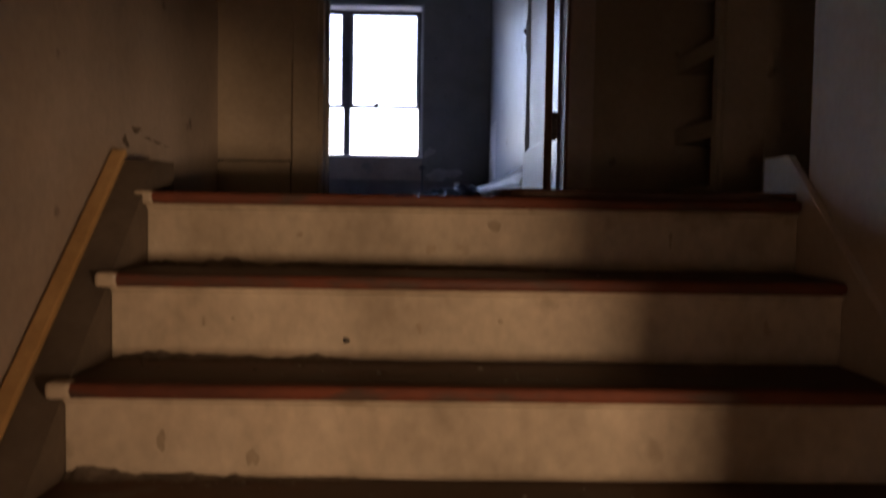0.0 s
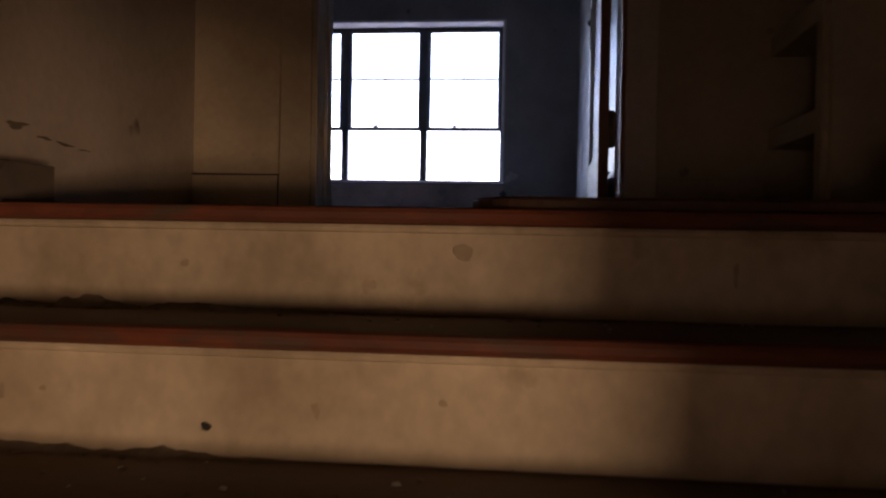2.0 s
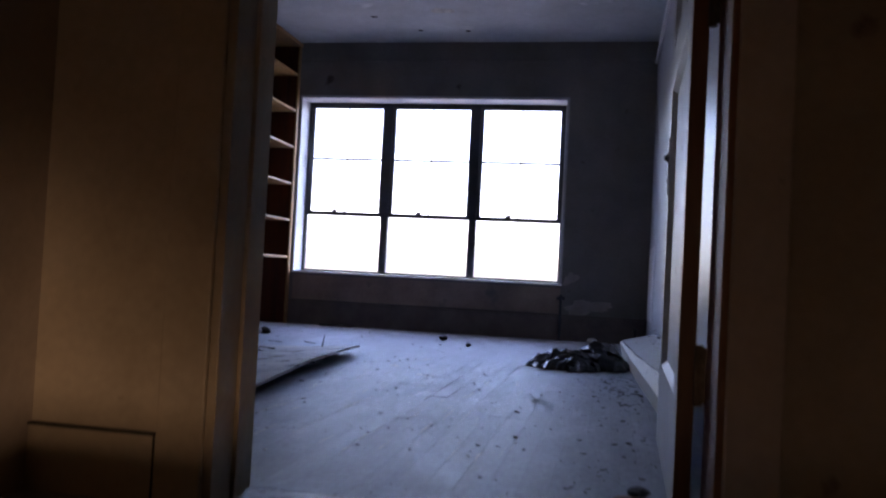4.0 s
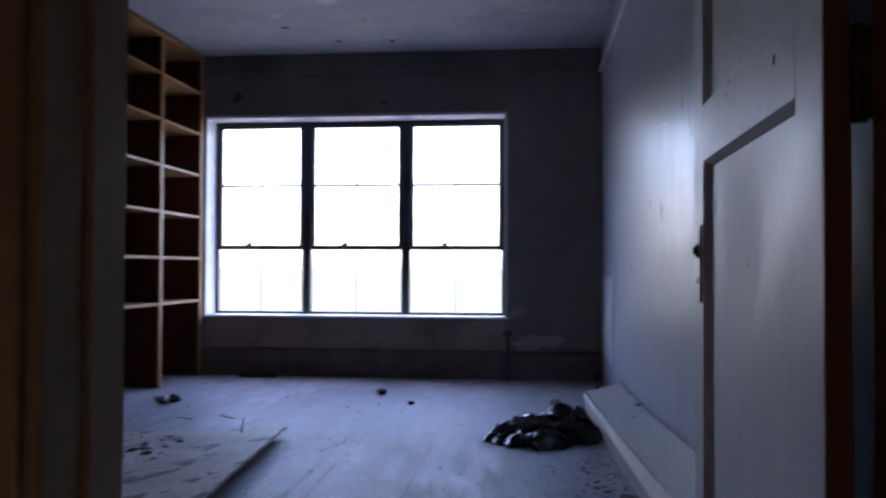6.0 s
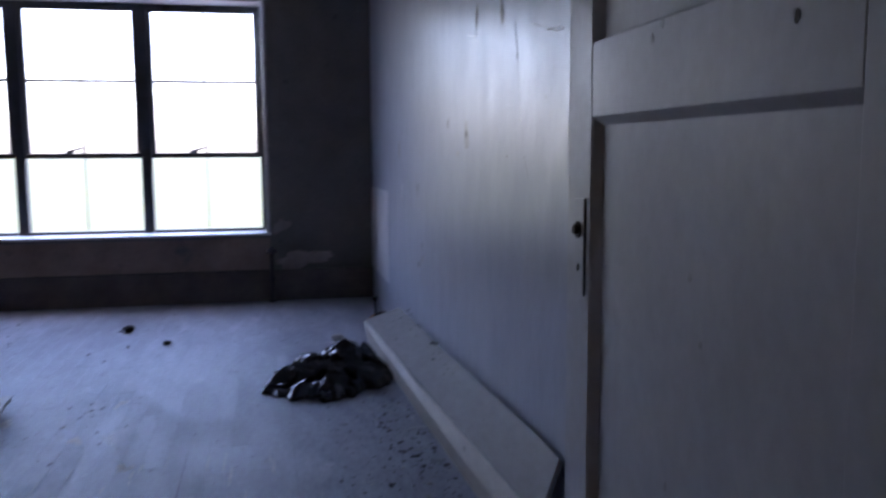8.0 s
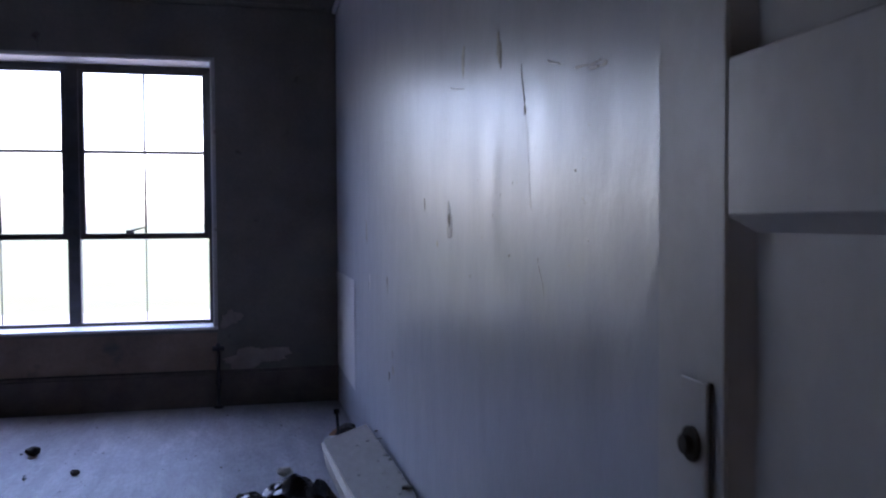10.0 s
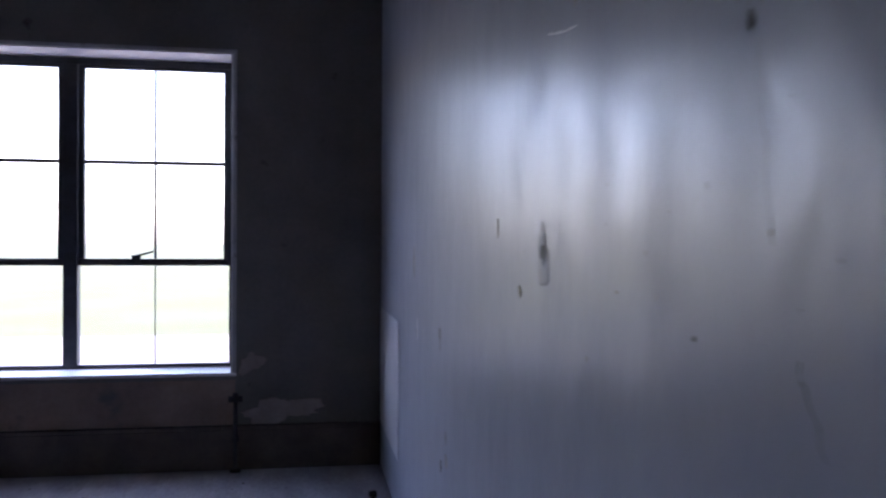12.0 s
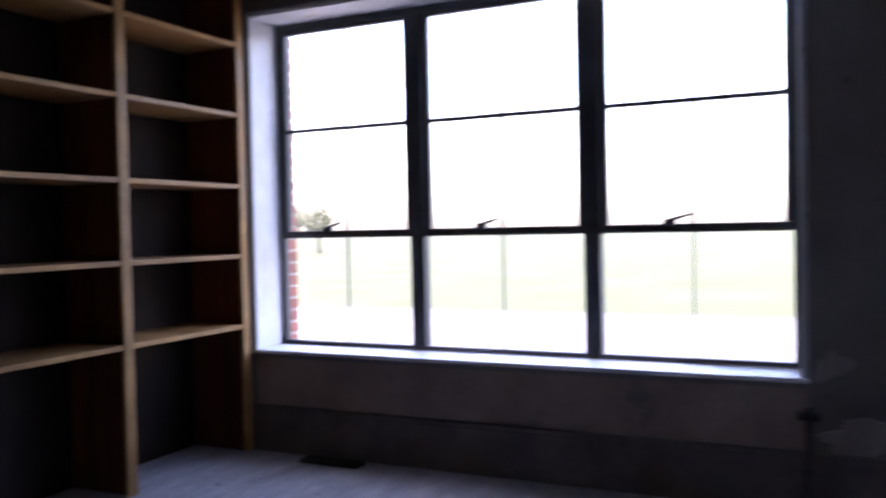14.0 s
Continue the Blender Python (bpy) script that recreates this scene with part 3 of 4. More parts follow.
# ---- window ----
def window():
    e = thing("window_1", (WX0, FRAME_Y, WZ0), "large dark steel window of three lights with small panes, overexposed daylight behind", "window", kind="structure")
    part("window_sill", bar(WX0 - 0.012, WX1 + 0.024, -0.012, FRAME_Y - 0.03, WZ0 - 0.016, WZ0 + 0.004, 0.005), M_SILL, e, "white painted sill with flaking paint")
    for x0, x1, nm in ((WX0 + 0.0005, WX0 + 0.010, "reveal"), (WX1 - 0.010, WX1 - 0.0005, "reveal")):
        part(nm, bar(x0, x1, 0.001, 0.299, WZ0 + 0.005, WZ1 - 0.011, 0.002), M_SILL, e)
    part("reveal", bar(WX0 + 0.0005, WX1 - 0.0005, 0.001, 0.299, WZ1 - 0.010, WZ1 - 0.0005, 0.002), M_SILL, e)
    # rounded plaster arrises round the opening, painted like the reveals
    for x0, x1, z0, z1 in ((WX1 + 0.0005, WX1 + 0.022, WZ0 + 0.0045, WZ1), (WX0 - 0.012, WX0 - 0.0005, WZ0 + 0.0045, WZ1), (WX0 - 0.012, WX1 + 0.022, WZ1 + 0.0005, WZ1 + 0.018)):
        part("arris", bar(x0, x1, -0.008, -0.0005, z0, z1, 0.003), M_ARRIS, e)
    x_edges = [0.012, 0.893, 1.825, WX1 - 0.012]
    zb, zt, zm, zh = WZ0 + 0.006, WZ1 - 0.012, 1.165, 1.745
    y0, y1 = FRAME_Y - 0.02, FRAME_Y + 0.025
    part("window_frame", bar(x_edges[0], x_edges[3], y0, y1, zt - 0.038, zt, 0.003), M_STEEL, e)
    part("window_frame", bar(x_edges[0], x_edges[3], y0, y1, zb, zb + 0.022, 0.003), M_STEEL, e)
    part("window_frame", bar(x_edges[0], x_edges[0] + 0.028, y0, y1, zb + 0.0225, zt - 0.0385, 0.003), M_STEEL, e)
    part("window_frame", bar(x_edges[3] - 0.028, x_edges[3], y0, y1, zb + 0.0225, zt - 0.0385, 0.003), M_STEEL, e)
    for x in x_edges[1:3]:
        part("mullion", bar(x - 0.040, x + 0.040, y0 - 0.015, y1 + 0.01, zb + 0.0225, zt - 0.0385, 0.004), M_STEEL, e)
    for i in range(3):
        a = x_edges[i] + (0.0285 if i == 0 else 0.0405)
        b = x_edges[i + 1] - (0.0285 if i == 2 else 0.0405)
        c = (a + b) / 2
        part("transom", bar(a, b, y0 - 0.004, y1 + 0.004, zm - 0.020, zm + 0.020, 0.003), M_STEEL, e)
        # the pivoting upper sash has a frame of its own
        part("sash_frame", bar(a, a + 0.032, y0 + 0.004, y1 - 0.004, zm + 0.0205, zt - 0.039, 0.002), M_STEEL, e)
        part("sash_frame", bar(b - 0.032, b, y0 + 0.004, y1 - 0.004, zm + 0.0205, zt - 0.039, 0.002), M_STEEL, e)
        part("sash_frame", bar(a + 0.0325, b - 0.0325, y0 + 0.004, y1 - 0.004, zt - 0.056, zt - 0.039, 0.002), M_STEEL, e)
        part("muntin", bar(a + 0.0325, b - 0.0325, y0 + 0.012, y1 - 0.012, zh - 0.011, zh + 0.011, 0.002), M_STEEL, e)
        part("muntin", bar(c - 0.007, c + 0.007, y0 + 0.014, y1 - 0.014, zm + 0.021, zt - 0.057, 0.002), M_STEEL, e)
        part("muntin", bar(c - 0.003, c + 0.003, y0 + 0.014, y1 - 0.014, zb + 0.023, zm - 0.0205, 0.002), M_STEEL, e)
        for z0, z1 in ((zb + 0.02, zm - 0.018), (zm + 0.018, zh), (zh, zt - 0.05)):
            for p0, p1 in ((a, c), (c, b)):
                bm = bmesh.new()
                q = [bm.verts.new(v) for v in ((p0, FRAME_Y + 0.003, z0), (p1, FRAME_Y + 0.003, z0), (p1, FRAME_Y + 0.003, z1), (p0, FRAME_Y + 0.003, z1))]
                bm.faces.new(q)
                g = part("pane", bm, M_GLASS, e)
                g.visible_shadow = False
        # sash handle: a block on the transom and a lever
        bm = bmesh.new()
        hx = c - 0.10
        box(bm, hx - 0.026, hx + 0.026, y0 - 0.03, y0 - 0.004, zm + 0.012, zm + 0.042)
        bevelled(bm, 0.004)
        rod(bm, (hx, y0 - 0.028, zm + 0.036), (hx + 0.10, y0 - 0.045, zm + 0.062), 0.0075, 8, 0.005)
        part("handle", bm, M_STEEL, e, "dark steel sash handle")
    return e


window()

# brick jambs and outer face round the window
facade = wall_with_hole("facade", -5.0, 9.0, 0.301, 0.41, -1.2, 3.6, WX0 - 0.012, WX1 + 0.012, WZ0 - 0.02, WZ1 + 0.02, M_MORTAR, "red brick facade outside the window")

# ---- room trim ----
single("baseboard", bar(ROOM_L, ROOM_R - 0.002, -0.022, -0.001, -0.012, 0.225, 0.004), M_BASE, "dark painted baseboard under the window", "baseboard", kind="structure")
single("baseboard_cap", bar(ROOM_L, ROOM_R - 0.002, -0.030, -0.001, 0.226, 0.25, 0.006), M_BASE, "dark baseboard cap strip", "baseboard", kind="structure")
single("picture_rail_north", bar(ROOM_L, ROOM_R - 0.03, -0.022, -0.001, 2.715, 2.75, 0.008), M_WALL, "thin grey picture rail", "trim", kind="structure")
single("picture_rail_east", bar(ROOM_R - 0.024, ROOM_R - 0.001, DOOR_N + 0.03, -0.001, 2.70, 2.745, 0.008), M_SILL, "thin pale picture rail", "trim", kind="structure")
single("plaster_band", bar(0.01, 2.765, -0.0035, -0.0005, 0.252, 0.505, 0.001), M_BAND, "brownish painted strip of wall under the sill", "trim", kind="structure")

for i, (x, z, rx, rz) in enumerate(((3.02, 0.33, 0.20, 0.075), (2.855, 0.60, 0.062, 0.058))):
    part("plaster_patch", blob((x, -0.0005, z), (1, 0, 0), (0, 0, 1), rx, rz, 0.0055, 200 + i, 44, 0.45), M_PLASTER, wall_north, "patch of bare plaster")

# marks on the gloss wall
part("plaster_patch", bar(ROOM_R - 0.004, ROOM_R - 0.0005, -0.95, -0.002, 0.252, 0.91, 0.001), M_PATCH, wall_east, "pale rectangular unpainted patch")
marks = ((-3.37, 1.255, 0.040, 0.052, M_CHIP_PALE), (-3.374, 1.262, 0.016, 0.020, M_WALL), (-1.60, 0.944, 0.022, 0.04, M_PATCH), (-2.17, 0.967, 0.014, 0.036, M_CHIP_PALE),
         (-4.412, 1.353, 0.0025, 0.003, M_CHIP), (-3.99, 1.173, 0.0035, 0.004, M_CHIP), (-3.20, 1.182, 0.010, 0.011, M_PALE), (-4.11, 1.506, 0.007, 0.009, M_WALL),
         (-4.452, 1.373, 0.004, 0.002, M_CHIP_PALE), (-3.85, 1.27, 0.003, 0.004, M_CHIP_PALE), (-2.3, 0.60, 0.02, 0.02, M_PALE), (-2.2, 0.56, 0.012, 0.018, M_WALL),
         (-1.5, 1.20, 0.02, 0.05, M_PALE), (-3.0, 1.32, 0.006, 0.02, M_WALL), (-3.62, 1.10, 0.005, 0.006, M_CHIP_PALE), (-2.16, 0.985, 0.010, 0.022, M_WALL), (-1.59, 0.93, 0.012, 0.02, M_WALL), (-2.29, 0.673, 0.014, 0.02, M_CHIP_PALE), (-3.924, 1.671, 0.010, 0.028, M_PALE), (-3.555, 1.72, 0.012, 0.05, M_PALE), (-3.907, 1.69, 0.012, 0.04, M_PALE))
for i, (y, z, ry, rz, mt) in enumerate(marks):
    part("paint_chip", blob((ROOM_R - 0.0003, y, z), (0, -1, 0), (0, 0, 1), ry, rz, 0.0012 if i != 1 else 0.002, 300 + i, 18, 0.35), mt, wall_east)
rng = random.Random(77)
for i in range(46):
    y, z = rng.choice((rng.uniform(-4.6, -3.0), rng.uniform(-4.5, -3.9), rng.uniform(-3.2, -1.2))), rng.choice((rng.uniform(1.2, 1.6), rng.uniform(0.6, 1.5)))
    r = rng.uniform(0.0007, 0.0019)
    part("paint_chip", blob((ROOM_R - 0.0003, y, z), (0, -1, 0), (0, 0, 1), r, r * rng.uniform(0.8, 2.2), 0.0011, 600 + i, 9, 0.3),
         M_CHIP_PALE if i % 3 else M_PALE, wall_east)
def crack(points, r, material, label):
    rng = random.Random(5)
    bm = bmesh.new()
    for (ya, za), (yb, zb) in zip(points, points[1:]):
        n = 6
        prev = None
        for j in range(n + 1):
            t = j / n
            p = Vector((ROOM_R + 0.0004, ya + (yb - ya) * t + rng.uniform(-0.006, 0.006) * (0 < j < n), za + (zb - za) * t))
            if prev is not None:
                rod(bm, prev, p, r * rng.uniform(0.6, 1.3), 5)
            prev = p
    part("crack", bm, material, wall_east, label)
crack(((-4.084, 1.616), (-4.109, 1.504), (-4.129, 1.425), (-4.152, 1.281)), 0.0011, M_CHIP_PALE, "thin crack in the paint")
crack(((-4.09, 1.60), (-4.10, 1.55), (-4.109, 1.51)), 0.0014, M_CHIP_PALE, "widened top of the crack")
crack(((-4.196, 1.176), (-4.21, 1.14), (-4.237, 1.094)), 0.0010, M_CHIP, "thin dark crack")
for peel in (((-4.262, 1.590), (-4.30, 1.578), (-4.345, 1.566)), ((-4.41, 1.549), (-4.45, 1.546), (-4.484, 1.54), (-4.53, 1.543), (-4.555, 1.531), (-4.52, 1.532), (-4.48, 1.535)),
             ((-4.94, 1.622), (-4.99, 1.612), (-5.04, 1.604), (-5.08, 1.592)), ((-3.40, 1.665), (-3.50, 1.645), (-3.56, 1.64))):
    crack(peel, 0.0026, M_PATCH, "lifted edge of peeling paint")

# ---- tall bookcase beside the window ----
def bookcase():
    x0, x1 = ROOM_L + 0.003, -0.022
    e = thing("bookcase", (-0.2, -0.85, 0), "tall brown wooden bookcase with empty shelves beside the window", "bookcase")
    # back coloured far darker than the shelves and stiles
    part("back_panel", bar(x0, x0 + 0.012, -1.76, -0.036, 0.0, 2.86, 0), M_BACK, e, "near-black brown back panel")
    for y in (-0.055, -0.885, -1.75):
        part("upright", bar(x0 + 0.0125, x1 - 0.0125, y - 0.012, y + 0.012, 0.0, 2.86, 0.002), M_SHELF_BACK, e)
        part("stile", bar(x1 - 0.012, x1 + 0.008, y - 0.028, y + 0.028, 0.0, 2.86, 0.003), M_SHELF, e, "worn front stile")
    for ya, yb in ((-0.872, -0.068), (-1.737, -0.898)):
        for z in (0.665, 1.045, 1.42, 1.80, 2.175, 2.55):
            part("shelf", bar(x0 + 0.0125, x1 - 0.0005, ya, yb, z, z + 0.024, 0.003), M_SHELF, e)
    part("top", bar(x0, x1 + 0.02, -1.775, -0.032, 2.861, 2.895, 0.004), M_SHELF, e)
    return e


bookcase()

# ---- pipe stub at the window wall ----
pipe = thing("radiator_pipe", (2.772, -0.06, 0), "dark stub of a radiator pipe with a valve", "pipe")
bm = bmesh.new()
rod(bm, (2.772, -0.06, 0.0), (2.772, -0.06, 0.40), 0.012, 12)
part("pipe", bm, M_STEEL, pipe, smooth=True)
bm = bmesh.new()
rod(bm, (2.735, -0.06, 0.405), (2.812, -0.06, 0.405), 0.018, 12)
rod(bm, (2.772, -0.06, 0.39), (2.772, -0.06, 0.44), 0.020, 12, 0.014)
part("valve", bm, M_STEEL, pipe, smooth=True)
bm = bmesh.new()
rod(bm, (2.772, -0.06, 0.0), (2.772, -0.06, 0.018), 0.034, 16, 0.026)
part("collar", bm, M_STEEL, pipe)
bm = bmesh.new()
rod(bm, (2.772, -0.06, 0.17), (2.772, -0.06, 0.20), 0.020, 12)
part("collar", bm, M_STEEL, pipe)

# ---- leaning board at the gloss wall ----
def lean_board():
    e = thing("fallen_board", (3.45, -3.2, 0), "long pale wooden board with a lip fallen against the wall", "board")
    ya, yb = -1.66, -4.74
    def strip(name, p, q, th):
        bm = bmesh.new()
        n = 14
        rows = []
        for i in range(n + 1):
            t = i / n
            w = 0.004 * math.sin(9 * t) + 0.003 * math.sin(23 * t)
            a = Vector(p[0]).lerp(Vector(p[1]), t)
            b = Vector(q[0]).lerp(Vector(q[1]), t)
            nrm = Vector((b - a).cross(Vector((0, -1, 0)))).normalized() * th
            a.z += w * 0.5
            b.z += w
            rows.append([bm.verts.new(v) for v in (a, b, b + nrm, a + nrm)])
        for r0, r1 in zip(rows, rows[1:]):
            for i in range(4):
                bm.faces.new((r0[i], r0[(i + 1) % 4], r1[(i + 1) % 4], r1[i]))
        bm.faces.new(rows[0])
        bm.faces.new(rows[-1])
        return part(name, bm, M_BOARD_TOP if name == "panel" else M_BOARD, e)
    strip("bevelled_edge", ((3.330, ya, 0.122), (3.452, yb, 0.115)), ((3.340, ya, 0.130), (3.478, yb, 0.187)), -0.012)
    strip("panel", ((3.341, ya, 0.129), (3.479, yb, 0.186)), ((3.572, ya + 0.10, 0.180), (3.574, yb + 0.1, 0.315)), -0.016)
    strip("lip", ((3.352, ya, 0.004), (3.474, yb, 0.004)), ((3.328, ya, 0.120), (3.450, yb, 0.113)), 0.018)
    part("broken_edge", bar(3.38, 3.52, ya - 0.05, ya + 0.03, 0.002, 0.118, 0.006), M_BROWN, e, "torn brown end of the board")
    return e


lean_board()

# ---- plywood sheet on the floor ----
def sheet(name, at, turn, w, l, th, material, label, category, lift=0.0):
    """A warped sheet lying on the floor: a fine grid with ragged edges."""
    rng = random.Random(int(w * 1000))
    bm = bmesh.new()
    nx, ny = 16, 28
    top = [[None] * (ny + 1) for _ in range(nx + 1)]
    low = [[None] * (ny + 1) for _ in range(nx + 1)]
    for i in range(nx + 1):
        for j in range(ny + 1):
            x, y = w * i / nx, l * j / ny
            if i in (0, nx):
                x += rng.uniform(-0.006, 0.006)
            if j in (0, ny):
                y += rng.uniform(-0.006, 0.006)
            z = 0.003 + lift * (i / nx) ** 3 * (0.6 + 0.4 * math.sin(3.1 * j / ny)) + 0.003 * noise.noise((x * 2, y * 2, 3.0))
            z = max(z, 0.001)
            low[i][j] = bm.verts.new((x, y, z))
            top[i][j] = bm.verts.new((x, y, z + th))
    for g, flip in ((top, False), (low, True)):
        for i in range(nx):
            for j in range(ny):
                bm.faces.new((g[i][j], g[i + 1][j], g[i + 1][j + 1], g[i][j + 1]))
    for i in range(nx):
        for j in (0, ny):
            bm.faces.new((low[i][j], low[i + 1][j], top[i + 1][j], top[i][j]))
    for j in range(ny):
        for i in (0, nx):
            bm.faces.new((low[i][j], low[i][j + 1], top[i][j + 1], top[i][j]))
    bm.transform(Matrix.Translation(at) @ Matrix.Rotation(radians(turn), 4, "Z"))
    return single(name, bm, material, label, category)


sheet("plywood_sheet", (0.575, -5.18, 0.0), 5.4, 1.22, 2.44, 0.014, M_PLY, "dirty warped plywood sheet lying on the floorboards", "plywood", 0.068)


def landing_panel():
    """A sheet with one rounded corner, its edge broken and brown."""
    rng = random.Random(8)
    pts = [(3.035 + rng.uniform(-0.012, 0.012), -7.10 - 0.065 * i) for i in range(9)]
    for i in range(1, 10):
        a = math.pi + i * math.pi / 20
        pts.append((3.155 + 0.13 * math.cos(a) + rng.uniform(-0.004, 0.004), -7.66 + 0.125 * math.sin(a) * 1.35))
    pts += [(3.18 + 0.11 * i, -7.832 + rng.uniform(-0.008, 0.008)) for i in range(9)]
    pts += [(4.05 + rng.uniform(-0.02, 0.02), -7.74 + 0.08 * i) for i in range(9)]
    bm = bmesh.new()
    lo = [bm.verts.new((x, y, 0.001)) for x, y in pts]
    mid = [bm.verts.new((x, y, 0.020 + rng.uniform(-0.002, 0.002))) for x, y in pts]
    c = Vector((3.55, -7.4))
    hi = [bm.verts.new((x + (c.x - x) * 0.012, y + (c.y - y) * 0.02, 0.026)) for x, y in pts]
    bm.faces.new(hi)
    n = len(pts)
    for g, h in ((lo, mid), (mid, hi)):
        for i in range(n):
            bm.faces.new((g[i], g[(i + 1) % n], h[(i + 1) % n], h[i]))
    ob = single("scrap_sheet", bm, M_PLY, "dirty broken sheet with a rounded corner lying on the landing", "sheet")
    ob.data.materials.append(M_TREAD)
    for f in ob.data.polygons:
        if abs(f.normal.z) < 0.97:
            f.material_index = 1
    return ob


landing_panel()

# ---- black plastic bag ----
def plastic_bag():
    e = thing("plastic_bag", (3.07, -2.48, 0.0), "crumpled black plastic bag slumped on the floor", "bag")
    place = pose(3.07, -2.48, 0.0, 0, 0, -8)
    bm = bmesh.new()
    n = 170
    g = [[None] * (n + 1) for _ in range(n + 1)]
    for i in range(n + 1):
        for j in range(n + 1):
            u, v = 2 * i / n - 1, 2 * j / n - 1
            a = math.atan2(v, u)
            r = max(abs(u), abs(v))
            edge = 1 + 0.15 * math.sin(2 * a + 0.9) + 0.08 * math.sin(5 * a + 2) + 0.05 * math.sin(11 * a) + 0.035 * math.sin(23 * a + 1)
            x, y = math.cos(a) * r * 0.285 * edge, math.sin(a) * r * 0.43 * edge
            warp = noise.noise_vector(Vector((x * 5, y * 5, 1.7)))
            wx, wy = x + 0.04 * warp.x, y + 0.04 * warp.y
            inside = min(1.0, 0.15 + 4 * (1 - r))
            # the heap rises towards its gathered neck
            z = 0.010 + 0.075 * max(0.0, 1 - r ** 2) * (0.5 + 0.6 * (y + 0.43) / 0.86)
            z += 0.075 * math.exp(-((x - 0.08) ** 2 + (y - 0.25) ** 2) / 0.012)
            z += 0.022 * min(1.0, 12 * (1 - r))
            # stiff film: flat tilted facets in overlapping layers, large and small
            for fx, fy, tilt, k in ((7.0, 13.0, 0.085, 0.0), (15.0, 27.0, 0.030, 9.0)):
                q = Vector((wx * fx + wy * 3, wy * fy, k))
                cell = noise.voronoi(q)[1][0]
                lean = noise.noise_vector(cell * 3.7)
                z += inside * tilt * max(-0.5, min(0.5, lean.x * (q.x - cell.x) + (0.25 + lean.y) * (q.y - cell.y)))
                z += inside * tilt * 0.5 * lean.z
            g[i][j] = bm.verts.new((x + 0.035 * warp.x * inside, y + 0.035 * warp.y * inside, max(0.004, z) if r < 0.999 else 0.002))
    for i in range(n):
        for j in range(n):
            bm.faces.new((g[i][j], g[i + 1][j], g[i + 1][j + 1], g[i][j + 1]))
    bm.transform(place)
    part("film", bm, M_BAG, e)
    # loose torn tails of film at the neck
    for k in range(5):
        rng = random.Random(70 + k)
        bm = bmesh.new()
        rows = []
        a, l = rng.uniform(0.3, 2.8), rng.uniform(0.07, 0.15)
        for j in range(9):
            t = j / 8
            c = Vector((0.06 + math.cos(a) * l * t, 0.22 + math.sin(a) * l * t, 0.125 + 0.03 * math.sin(2.6 * t) - 0.09 * t * t))
            w = Vector((-math.sin(a), math.cos(a), 0.4 * math.sin(5 * t + k))) * (0.022 * (1 - 0.7 * t) * (1 + 0.3 * math.sin(9 * t)))
            rows.append([bm.verts.new(c - w), bm.verts.new(c + Vector((0, 0, 0.012))), bm.verts.new(c + w)])
        for r0, r1 in zip(rows, rows[1:]):
            for q in range(2):
                bm.faces.new((r0[q], r0[q + 1], r1[q + 1], r1[q]))
        bm.transform(place)
        part("torn_tail", bm, M_BAG, e)
    return e


plastic_bag()

# ---- loose bits ----
def chunk(at, size, seed, flat=0.6):
    rng = random.Random(seed)
    bm = bmesh.new()
    bmesh.ops.create_icosphere(bm, subdivisions=2, radius=1.0)
    off = Vector((seed * 3.1, seed * 1.7, 0))
    for v in bm.verts:
        k = 1 + 0.45 * noise.noise(v.co * 1.6 + off) + 0.2 * noise.noise(v.co * 4 + off)
        v.co = Vector((v.co.x * size[0] * k, v.co.y * size[1] * k, v.co.z * size[2] * k))
    low = min(v.co.z for v in bm.verts)
    bm.transform(Matrix.Translation((at[0], at[1], at[2] - low * 0.96)) @ Matrix.Rotation(rng.uniform(0, 3), 4, "Z"))
    return bm


single("stone", chunk((1.83, -1.03, 0), (0.035, 0.030, 0.025), 1), M_DARK, "small dark stone on the floorboards", "stone")
single("stone", chunk((2.12, -1.46, 0), (0.024, 0.018, 0.014), 2), M_DARK, "small dark stone on the floorboards", "stone")
single("wood_scrap", chunk((2.73, -6.75, 0), (0.052, 0.028, 0.010), 3), M_DARK, "flat dark scrap lying before the doorway", "scrap")
single("board_scrap", bar(0.38, 0.72, -0.16, -0.075, 0.001, 0.022, 0.004), M_DARK, "dark scrap of board at the foot of the wall", "scrap")
for i, (x, y, r) in enumerate(((0.33, -1.60, 0.05), (0.40, -1.57, 0.04), (0.36, -1.64, 0.035))):
    single("crumpled_paper", chunk((x, y, 0), (r * 1.2, r, r * 0.7), 20 + i), M_PALE if i != 1 else M_DARK,
           "crumpled pale paper scrap on the floor" if i != 1 else "crumpled dark paper scrap on the floor", "paper", "paper scraps")
for i, (x, y, z, a, l) in enumerate(((1.0, -2.1, 0, 60, 0.2), (0.75, -2.2, 0, 75, 0.16))):
    l *= 0.8
    bm = bar(-0.005, 0.005, -l / 2, l / 2, 0.001, 0.006, 0.0015)
    for v in bm.verts:
        v.co.x += 0.02 * math.sin(v.co.y * 9 + i) - 0.012 * (v.co.y / l) ** 2
        v.co.x *= 0.4 + 0.6 * abs(math.sin(v.co.y * 31 + i))
    bm.transform(pose(x, y, z, 0, 0, a))
    single("wood_splinter", bm, M_CHIP, "thin dark wood splinter on the floor", "splinter", "splinters on the floor")
